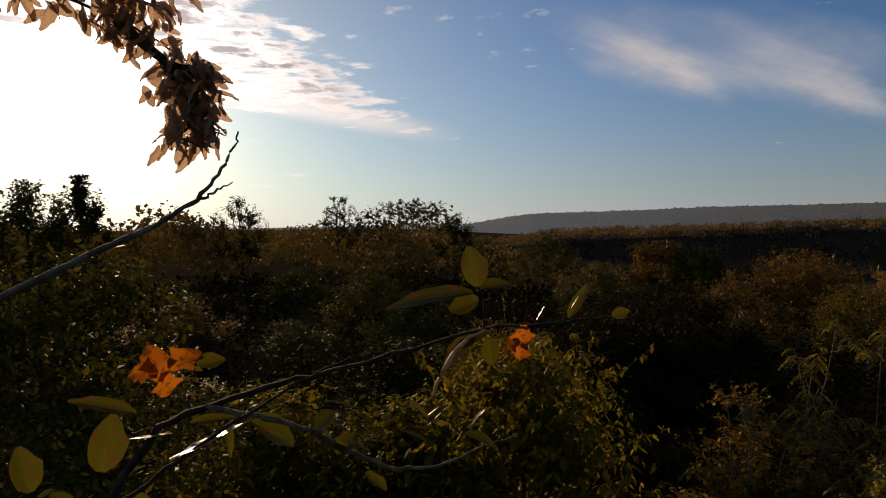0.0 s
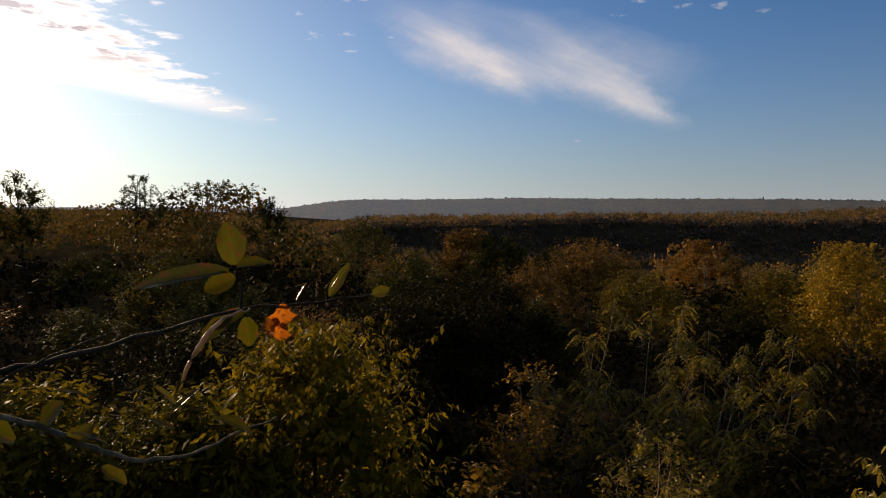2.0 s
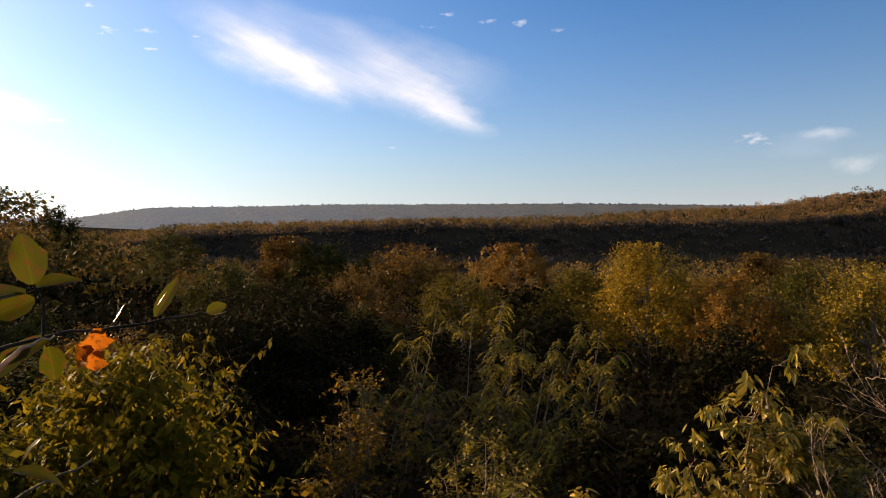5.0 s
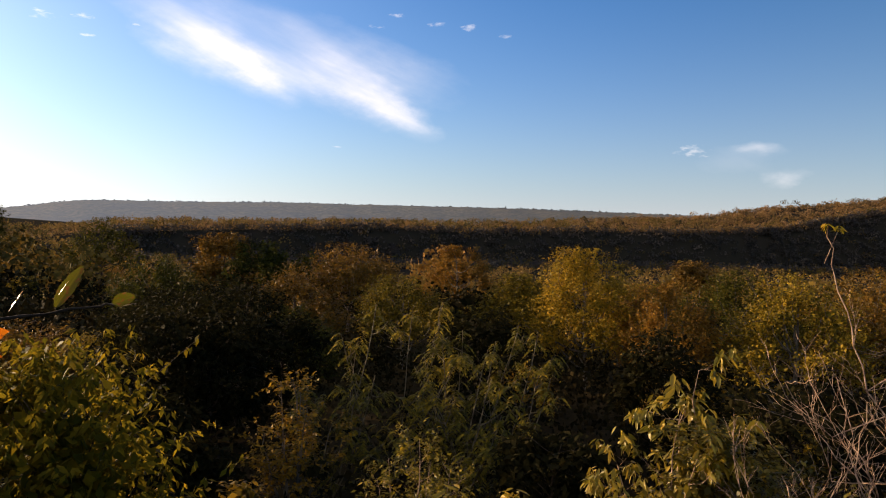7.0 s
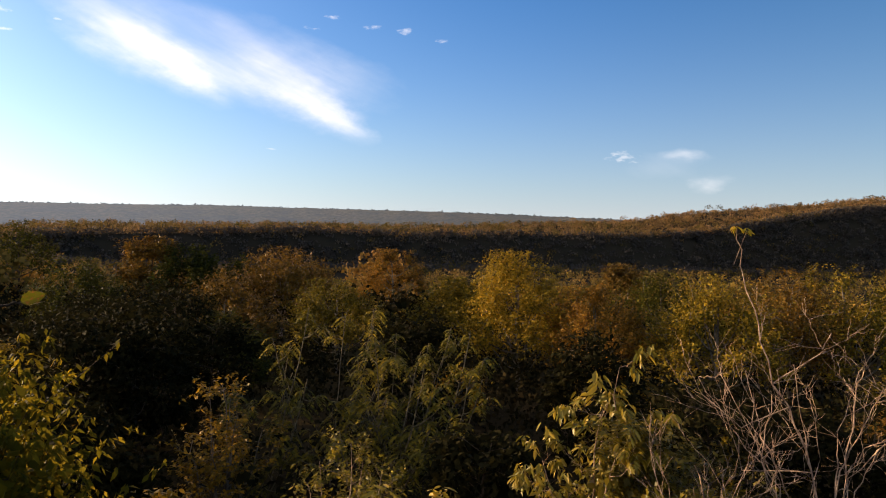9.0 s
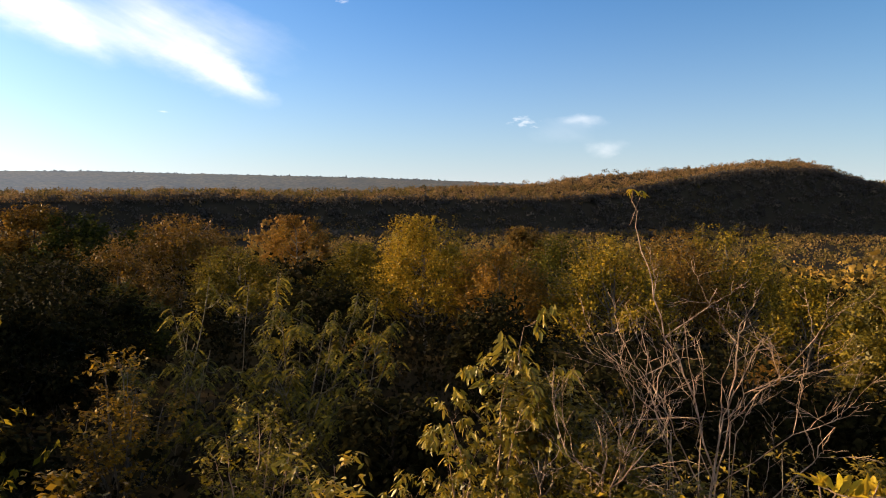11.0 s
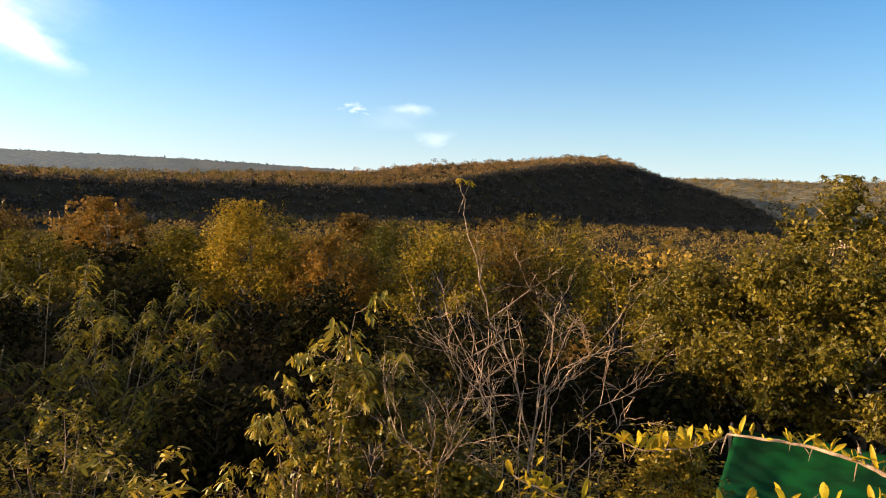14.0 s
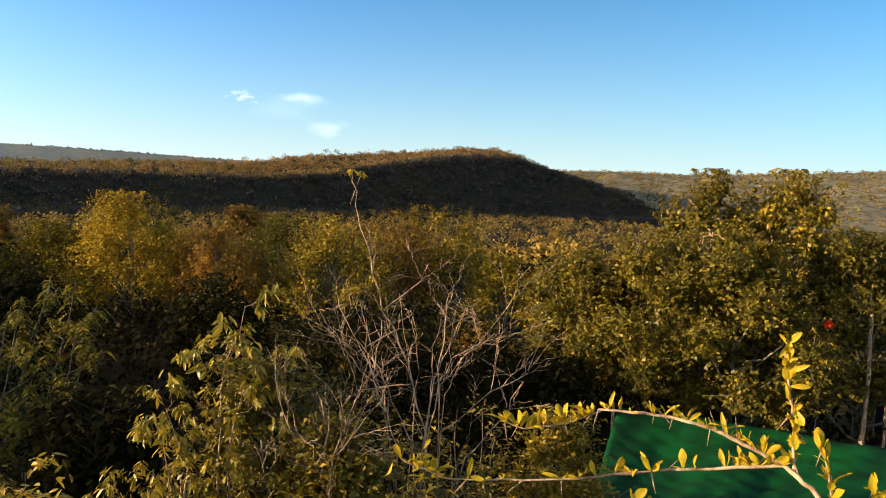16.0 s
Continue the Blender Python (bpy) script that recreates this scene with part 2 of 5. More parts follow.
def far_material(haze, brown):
    """Wooded ridges in the blue of the distance, their haze put in as emission."""
    mat, n = material("far_woods_haze_glow")
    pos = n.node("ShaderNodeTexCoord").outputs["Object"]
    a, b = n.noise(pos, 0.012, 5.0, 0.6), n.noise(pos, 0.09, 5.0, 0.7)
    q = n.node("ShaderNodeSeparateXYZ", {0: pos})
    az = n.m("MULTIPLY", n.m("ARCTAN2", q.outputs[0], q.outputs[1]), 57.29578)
    # more of the haze glow towards the sun
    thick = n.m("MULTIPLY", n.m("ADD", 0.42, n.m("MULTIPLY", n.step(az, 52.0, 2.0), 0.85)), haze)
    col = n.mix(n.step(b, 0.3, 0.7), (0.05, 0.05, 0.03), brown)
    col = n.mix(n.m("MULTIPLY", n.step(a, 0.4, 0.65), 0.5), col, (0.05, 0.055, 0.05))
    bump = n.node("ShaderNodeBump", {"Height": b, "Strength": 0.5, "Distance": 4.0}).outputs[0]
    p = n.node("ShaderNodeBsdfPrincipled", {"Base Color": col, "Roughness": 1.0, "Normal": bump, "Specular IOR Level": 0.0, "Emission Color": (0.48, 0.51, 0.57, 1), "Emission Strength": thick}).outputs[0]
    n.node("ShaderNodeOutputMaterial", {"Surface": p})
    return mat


def net_material():
    mat, n = material("green_net")
    pos = n.node("ShaderNodeTexCoord").outputs["Object"]
    fold = n.noise(pos, 1.6, 5.0, 0.6)
    weave = n.node("ShaderNodeTexWave", {"Vector": pos, "Scale": 16.0, "Distortion": 2.0}).outputs[1]
    col = n.mix(n.step(fold, 0.35, 0.65), (0.001, 0.028, 0.005), (0.002, 0.066, 0.011))
    col = n.mix(n.m("MULTIPLY", weave, 0.15), col, (0.001, 0.050, 0.008))
    p = n.node("ShaderNodeBsdfPrincipled", {"Base Color": col, "Roughness": 0.6, "Specular IOR Level": 0.3}).outputs[0]
    t = n.node("ShaderNodeBsdfTranslucent", {"Color": col}).outputs[0]
    n.node("ShaderNodeOutputMaterial", {"Surface": n.node("ShaderNodeMixShader", {0: 0.3, 1: p, 2: t}).outputs[0]})
    return mat


OLIVE = leaf_material("olive_leaves", [(0.055, 0.054, 0.008), (0.105, 0.093, 0.011), (0.19, 0.153, 0.014), (0.33, 0.24, 0.018), (0.48, 0.32, 0.024)], 0.26, spec=0.06, rough=0.55)
SUNLIT = leaf_material("long_sunlit_leaves", [(0.075, 0.080, 0.010), (0.13, 0.125, 0.013), (0.23, 0.182, 0.017), (0.42, 0.30, 0.03)], 0.30, spec=0.22, rough=0.42, deep=1.1)
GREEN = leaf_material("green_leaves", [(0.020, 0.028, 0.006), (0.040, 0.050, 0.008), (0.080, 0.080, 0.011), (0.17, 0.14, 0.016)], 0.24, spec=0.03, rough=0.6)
RUST = leaf_material("rust_leaves", [(0.065, 0.048, 0.011), (0.125, 0.082, 0.014), (0.22, 0.130, 0.018), (0.37, 0.20, 0.022)], 0.28, spec=0.08, rough=0.55)
GOLD = leaf_material("golden_leaves", [(0.06, 0.05, 0.008), (0.14, 0.10, 0.010), (0.27, 0.175, 0.013), (0.52, 0.29, 0.016)], 0.3, spec=0.1, rough=0.5)
NEAR = leaf_material("yellow_green_leaves", [(0.040, 0.044, 0.006), (0.085, 0.084, 0.008), (0.17, 0.142, 0.010), (0.33, 0.24, 0.014)], 0.48, deep=0.86, spec=0.03, rough=0.55)
YELLOW = leaf_material("autumn_yellow_leaves", [(0.048, 0.050, 0.008), (0.105, 0.094, 0.011), (0.20, 0.158, 0.014), (0.38, 0.275, 0.022)], 0.26, deep=0.86, spec=0.16, rough=0.46)
# near-black leaf colour holds the deep shade between crowns
GAP_SHADE = leaf_material("gap_shade_leaves", [(0.010, 0.011, 0.004), (0.014, 0.015, 0.005), (0.022, 0.021, 0.007)], spec=0.02, rough=0.8)
FEATHER = leaf_material("feathery_leaves", [(0.055, 0.060, 0.009), (0.11, 0.105, 0.012), (0.21, 0.178, 0.016), (0.40, 0.30, 0.024)], 0.34, spec=0.12, rough=0.5)
LARGE = leaf_material("large_yellow_leaf", [(0.08, 0.110, 0.006), (0.15, 0.17, 0.008), (0.24, 0.22, 0.010)], 0.6, spots=True, deep=0.29, spec=0.2, rough=0.4, veins=True)
GLOSSY = leaf_material("glossy_dry_leaf", [(0.36, 0.29, 0.18), (0.48, 0.40, 0.25)], 0.5, spec=0.9, rough=0.36)
ORANGE = leaf_material("dry_orange_leaf", [(0.42, 0.12, 0.008), (0.60, 0.20, 0.012)], 0.65, spots=True, deep=0.62)
# base colour paled to carry the glare of the sun behind the bough
BOUGH = leaf_material("glare_pale_leaf", [(0.30, 0.22, 0.15), (0.44, 0.34, 0.25)], 0.75, spec=0.2, rough=0.5)
SPRIG = leaf_material("sprig_leaves", [(0.26, 0.26, 0.015), (0.42, 0.36, 0.02), (0.50, 0.36, 0.02), (0.42, 0.20, 0.02)], 0.45, deep=0.85, spec=0.12, rough=0.5)
WOODS = leaf_material("woods_leaves", [(0.05, 0.048, 0.012), (0.13, 0.10, 0.018), (0.22, 0.15, 0.024), (0.25, 0.145, 0.03), (0.12, 0.092, 0.036)], 0.14, by_tone=True, rough=0.8, spec=0.1)
# near-black, with the shade under the trees put into the leaf colour
UNDER_SHADE = leaf_material("undergrowth_shade_leaves", [(0.010, 0.011, 0.004), (0.016, 0.015, 0.005), (0.028, 0.022, 0.008)], 0.1, by_tone=True, rough=0.85, spec=0.02)
BARK = bark_material("brown_bark", (0.03, 0.021, 0.014), (0.09, 0.065, 0.042))
PALE = bark_material("pale_bark", (0.14, 0.086, 0.056), (0.46, 0.305, 0.20), 20.0)
SLEEK = bark_material("sleek_twig_bark", (0.014, 0.010, 0.007), (0.040, 0.030, 0.020), gloss=0.14)
STALK = bark_material("shaded_stalk", (0.07, 0.055, 0.032), (0.20, 0.155, 0.09), 20.0)
GREY = bark_material("grey_bark", (0.06, 0.048, 0.034), (0.19, 0.155, 0.11))
GROUND, NET = ground_material(), net_material()


# ---- meshes ----
def mesh_of(name, verts, quads, mat, tone=None, smooth=False):
    """A mesh from arrays of corners and four-cornered faces."""
    me = bpy.data.meshes.new(name)
    verts, quads = np.asarray(verts, np.float32), np.asarray(quads, np.int32)
    me.vertices.add(len(verts))
    me.vertices.foreach_set("co", verts.ravel())
    me.loops.add(quads.size)
    me.loops.foreach_set("vertex_index", quads.ravel())
    me.polygons.add(len(quads))
    me.polygons.foreach_set("loop_start", np.arange(0, quads.size, 4, dtype=np.int32))
    if smooth:
        me.polygons.foreach_set("use_smooth", np.ones(len(quads), bool))
    if tone is not None:
        me.attributes.new("tone", "FLOAT", "POINT").data.foreach_set("value", np.asarray(tone, np.float32))
    me.update(calc_edges=True)
    me.materials.append(mat)
    return me


def joined(pieces):
    """Arrays of corners and faces, laid end to end."""
    verts, quads, k = [], [], 0
    for v, q in pieces:
        verts.append(v)
        quads.append(np.asarray(q) + k)
        k += len(v)
    return np.concatenate(verts), np.concatenate(quads)


def tube(points, radii, sides=5):
    """A tapered round stick along points."""
    p, r = np.asarray(points, float), np.asarray(radii, float)
    d = np.gradient(p, axis=0)
    d /= np.linalg.norm(d, axis=1, keepdims=True) + 1e-9
    ref = np.where(np.abs(d[:, 2:3]) > 0.9, [[1.0, 0, 0]], [[0, 0, 1.0]])
    a = np.cross(d, ref)
    a /= np.linalg.norm(a, axis=1, keepdims=True) + 1e-9
    b = np.cross(d, a)
    w = np.arange(sides) * 2 * np.pi / sides
    v = p[:, None] + r[:, None, None] * (np.cos(w)[None, :, None] * a[:, None] + np.sin(w)[None, :, None] * b[:, None])
    i, j = np.meshgrid(np.arange(len(p) - 1), np.arange(sides), indexing="ij")
    q = np.stack([i * sides + j, i * sides + (j + 1) % sides, (i + 1) * sides + (j + 1) % sides, (i + 1) * sides + j], -1).reshape(-1, 4)
    return v.reshape(-1, 3), q


def unit(v):
    return v / (np.linalg.norm(v, axis=-1, keepdims=True) + 1e-9)


def blades(rng, p, d, up, length, width, fine=False):
    """Leaves at p that point along d: folded diamonds, or longer curved ones with a midrib."""
    d = unit(d)
    side = unit(np.cross(d, up))
    nrm = np.cross(side, d)
    L, W = np.asarray(length).reshape(-1, 1), np.asarray(width).reshape(-1, 1)
    n = len(p)
    if not fine:
        fold = rng.uniform(0.0, 0.25, (n, 1)) * W
        mid = p + d * L * 0.45
        v = np.stack([p, mid + side * W * 0.5 + nrm * fold, p + d * L - nrm * L * 0.06, mid - side * W * 0.5 + nrm * fold], 1)
        return v.reshape(-1, 3), np.arange(4 * n).reshape(n, 4)
    curl = rng.uniform(0.02, 0.22, (n, 1)) * L
    rows = []
    for s, w, c in ((0.0, 0.05, 0.0), (0.3, 0.46, 0.10), (0.68, 0.42, 0.45), (1.0, 0.03, 1.0)):
        m = p + d * L * s - nrm * curl * c
        rows += [m + side * W * w + nrm * W * w * 0.3, m, m - side * W * w + nrm * W * w * 0.3]
    v = np.stack(rows, 1)
    q = np.array([[3 * k + j, 3 * k + j + 1, 3 * k + j + 4, 3 * k + j + 3] for k in range(3) for j in range(2)])
    return v.reshape(-1, 3), (q[None] + 12 * np.arange(n)[:, None, None]).reshape(-1, 4)


def grow(seed, height, width, base=0.3, limbs=10, subs=5, leaves=3000, size=0.15, narrow=0.5, droop=0.4, whorl=False, fine=False, stems=1, ragged=0.3, trunk=0.05, twigs=True, rise=0.5, round_top=0.55, tuft=0.065, core=0.0, clip=True):
    """Arrays for the wood and the leaves of a tree: stems, limbs, twigs, and leaves at the twigs' ends."""
    rng = np.random.default_rng(seed)
    wood, tips = [], []
    for s in range(stems):
        lean = rng.normal(0, 0.06 if stems == 1 else 0.16, 2) * height
        hs = height * (0.88 if stems == 1 else rng.uniform(0.68, 0.86))
        k = np.linspace(0, 1, 8)
        wob = np.cumsum(rng.normal(0, 0.018, (8, 2)), 0) * height * (k[:, None] > 0)
        stem = np.c_[lean[0] * k**1.5 + wob[:, 0], lean[1] * k**1.5 + wob[:, 1], hs * k]
        rad = trunk * height / 3 * (1 - 0.85 * k) / math.sqrt(stems)
        wood.append(tube(stem, rad, 7))
        for i in range(limbs // stems):
            f = base + (0.97 - base) * (i + rng.uniform(0.2, 0.8)) / (limbs // stems)
            start = np.array([np.interp(f, k, stem[:, c]) for c in range(3)])
            prof = max(0.12, 1 - (abs(f - round_top * 0.9) / (1.02 - round_top * 0.6 if f > round_top else 0.7)) ** 2)
            reach = width / 2 * prof**0.6 * rng.uniform(1 - ragged, 1 + ragged * 0.6) * (1 if stems == 1 else 0.75)
            a = i * 2.4 + s * 1.3 + rng.uniform(-0.5, 0.5)
            out = np.array([math.cos(a), math.sin(a), 0.0])
            end = start + out * reach + np.array([0, 0, reach * rise * rng.uniform(0.5, 1.4)])
            end[2] = min(end[2], height)
            h = np.linspace(0, 1, 6)[:, None]
            limb = start + (end - start) * h + np.array([0, 0, 0.14 * reach]) * np.sin(h * np.pi) * rng.uniform(-0.6, 1.0) + np.cumsum(rng.normal(0, 0.025, (6, 3)), 0) * reach * (h > 0)
            r0 = max(0.008, np.interp(f, k, rad) * 0.5)
            wood.append(tube(limb, r0 * (1 - 0.8 * h[:, 0]), 5))
            tips.append(limb[-1])
            for j in range(subs):
                g = rng.uniform(0.3, 1.0)
                b0 = np.array([np.interp(g, h[:, 0], limb[:, c]) for c in range(3)])
                dv = unit(out * 0.5 + rng.normal(0, 0.75, 3) + [0, 0, 0.35])
                b1 = b0 + dv * max(reach, 0.25 * width) * rng.uniform(0.22, 0.5)
                b1[2] = min(b1[2], height * 1.02)
                if twigs:
                    mid = (b0 + b1) / 2 + rng.normal(0, 0.03, 3) * reach
                    wood.append(tube([b0, mid, b1], np.array([0.4, 0.28, 0.1]) * r0, 3))
                tips.append(b1)
    tips = np.array(tips)
    wood = joined(wood)
    clip = clip and stems < 4
    if clip:
        axes = np.array([width / 2, width / 2, height * (1 - base) * 0.5])
        middle = np.array([0, 0, height * (1 + base) * 0.5]) + [0, 0, axes[2] * 0.03]
        lobes = unit(rng.normal(0, 1, (9, 3)) + [0, 0, 0.5])

        def reach_of(off):
            """How far off lies, against a peaked crown with lobes."""
            k = np.where(off[:, 2:] > 0, 1.45, 2.0)
            far = (np.linalg.norm(off[:, :2], axis=1, keepdims=True) ** k + np.abs(off[:, 2:]) ** k) ** (1 / k)
            lobe = np.clip((unit(off) @ lobes.T).max(1, keepdims=True), 0, 1) ** 6
            return far / (1 - 0.85 * ragged * (1 - lobe) * (1 - 0.6 * np.clip(unit(off)[:, 2:], 0, 1) ** 4))

        off = (tips - middle) / axes
        far = reach_of(off)
        lump = 1.0 - ragged * 0.35 * rng.uniform(0, 1, (len(tips), 1)) * (1 - 0.7 * np.clip(off[:, 2:] / np.maximum(far, 1e-6), 0, 1) ** 3)
        tips = middle + off * np.where(far > lump, lump / np.maximum(far, 1e-6), 1.0) * axes
        off = (wood[0] - middle) / axes
        far = reach_of(off)
        wood = (np.where((far > 0.96) & (off[:, 2:] > -0.6), middle + off / np.maximum(far, 1e-6) * 0.96 * axes, wood[0]), wood[1])
    per = max(1, leaves // len(tips)) if leaves else 0
    crown = None
    if per:
        c = np.repeat(tips, per, 0)
        n = len(c)
        L = size * rng.uniform(0.6, 1.25, n)
        ang = rng.uniform(0, 2 * np.pi, n)
        ring = np.c_[np.cos(ang), np.sin(ang), np.zeros(n)]
        if whorl:
            p = c + rng.normal(0, 0.22 * size, (n, 3)) + np.array([0, 0, -1.0]) * rng.uniform(0, 1.2, (n, 1)) * size * 0.6
            d = ring + np.c_[np.zeros((n, 2)), rng.normal(0.1 - droop, 0.35, n)]
            up = np.array([0, 0, 1.0]) + rng.normal(0, 0.25, (n, 3))
        else:
            spread = tuft * width + size * 0.5
            p = c + unit(rng.normal(0, 1, (n, 3))) * spread * rng.uniform(0.1, 1.0, (n, 1)) ** 0.5 * np.array([1.25, 1.25, 0.8])
            d = ring * 0.8 + (p - c) / spread * 0.6 + np.c_[np.zeros((n, 2)), rng.normal(-droop, 0.45, n)]
            up = np.array([0, 0, 0.8]) + rng.normal(0, 0.6, (n, 3))
        wide = L * narrow * rng.uniform(0.8, 1.2, n)
        if core and clip:
            k = int(n * core)
            inner = middle + unit(rng.normal(0, 1, (k, 3))) * rng.uniform(0, 1, (k, 1)) ** 0.4 * 0.68 * axes
            p, d, up = np.concatenate([p, inner]), np.concatenate([d, rng.normal(0, 1, (k, 3))]), np.concatenate([np.broadcast_to(up, (n, 3)), rng.normal(0, 1, (k, 3))])
            L = np.concatenate([L, np.full(k, size * 2.2)])
            wide = np.concatenate([wide, np.full(k, size * 2.2 * max(narrow, 0.5))])
        crown = blades(rng, p, d, up, L, wide, fine)
    return wood, crown


def sprays(seed, height, width, leaders=7, laterals=9, shoots=5, per=13, size=0.13, narrow=0.5, droop=0.3, trunk=0.035, base=0.12, long=0.09, dome=0.45, flat=False, fine=False, bunch=0.0):
    """Arrays for the wood and the leaves of a tree whose leaders fork low and bear leafy shoots, with gaps between them."""
    rng = np.random.default_rng(seed)
    wood, s0, s1 = [], [], []
    fork = height * base
    r_trunk = trunk * height
    tilt = rng.normal(0, 0.03, 2) * height
    wood.append(tube(np.array([[0, 0, -0.1], [tilt[0] * 0.3, tilt[1] * 0.2, fork * 0.5], [tilt[0] * 0.6, tilt[1] * 0.6, fork]]), np.array([1.0, 0.9, 0.8]) * r_trunk, 7))
    h = np.linspace(0, 1, 8)[:, None]
    for i in range(leaders):
        a = i * 2.4 + rng.uniform(-0.5, 0.5)
        u = 0.06 if i == 0 else math.sqrt((i - 0.3 * rng.uniform()) / leaders) * rng.uniform(0.8, 1.15)
        out = np.array([math.cos(a), math.sin(a), 0.0])
        top = height * 0.95 if i == 0 else height * (1 - dome * u**1.6 * rng.uniform(0.6, 1.35) - rng.uniform(0.0, 0.12))
        start = np.array([tilt[0] * 0.6, tilt[1] * 0.6, fork]) * rng.uniform(0.75, 1.0)
        if flat:
            top = height * rng.uniform(0.86, 0.97)
            start = start * np.array([1, 1, rng.uniform(1.0, 1.6)])
        end = out * width * 0.40 * u + np.array([0, 0, top])
        bow = np.where(h < 1, h**0.75, 1.0) if not flat else h**1.1
        axis = np.c_[start[:2] + (end[:2] - start[:2]) * bow, start[2] + (end[2] - start[2]) * h] + np.cumsum(rng.normal(0, 0.012, (8, 3)), 0) * height * (h > 0)
        rad = r_trunk * 0.55 * (1 - 0.86 * h[:, 0])
        wood.append(tube(axis, rad, 6))
        for j in range(laterals):
            g = (0.2 if not flat else 0.62) + (0.8 if not flat else 0.38) * (j + rng.uniform(0.1, 1.0)) / laterals
            g = min(g, 1.0)
            b0 = np.array([np.interp(g, h[:, 0], axis[:, c]) for c in range(3)])
            w = a + j * 2.3 + rng.uniform(-0.8, 0.8)
            dirn = unit(np.array([math.cos(w), math.sin(w), 0.0]) + out * u * 0.8 + [0, 0, rng.uniform(0.15, 0.9) if not flat else rng.uniform(0.1, 0.4)])
            b1 = b0 + dirn * width * (0.10 + 0.15 * (1.1 - g)) * rng.uniform(0.6, 1.3)
            b1[2] = min(b1[2], height * 0.97)
            mid = (b0 + b1) / 2 + rng.normal(0, 0.012, 3) * width
            r0 = max(0.004, np.interp(g, h[:, 0], rad) * 0.5)
            wood.append(tube([b0, mid, b1], np.array([1, 0.7, 0.35]) * r0, 4))
            for k in range(shoots):
                f = rng.uniform(0.25, 1.0)
                c0 = b0 + (b1 - b0) * f + (mid - (b0 + b1) / 2) * (1 - abs(2 * f - 1))
                dv = unit(dirn * 0.6 + rng.normal(0, 0.5, 3) + [0, 0, 0.45 if not flat else 0.2])
                c1 = c0 + dv * height * long * rng.uniform(0.5, 1.3)
                c1[2] = min(c1[2], height)
                wood.append(tube([c0, c1], np.array([0.35, 0.15]) * r0, 3))
                s0.append(c0)
                s1.append(c1)
    s0, s1 = np.array(s0), np.array(s1)
    n = len(s0) * per
    a0, a1 = np.repeat(s0, per, 0), np.repeat(s1, per, 0)
    f = rng.uniform(0.05, 1.05, (n, 1)) if not bunch else 1.05 - rng.uniform(0, 1, (n, 1)) ** 2 * (1 - bunch)
    L = size * rng.uniform(0.55, 1.25, n)
    p = a0 + (a1 - a0) * f + rng.normal(0, 0.22 * size, (n, 3))
    ang = rng.uniform(0, 2 * np.pi, n)
    d = np.c_[np.cos(ang), np.sin(ang), rng.normal(-droop, 0.4, n)] + unit(a1 - a0) * 0.5
    up = np.array([0, 0, 1.0]) + rng.normal(0, 0.5, (n, 3))
    return joined(wood), blades(rng, p, d, up, L, L * narrow * rng.uniform(0.8, 1.2, n), fine)


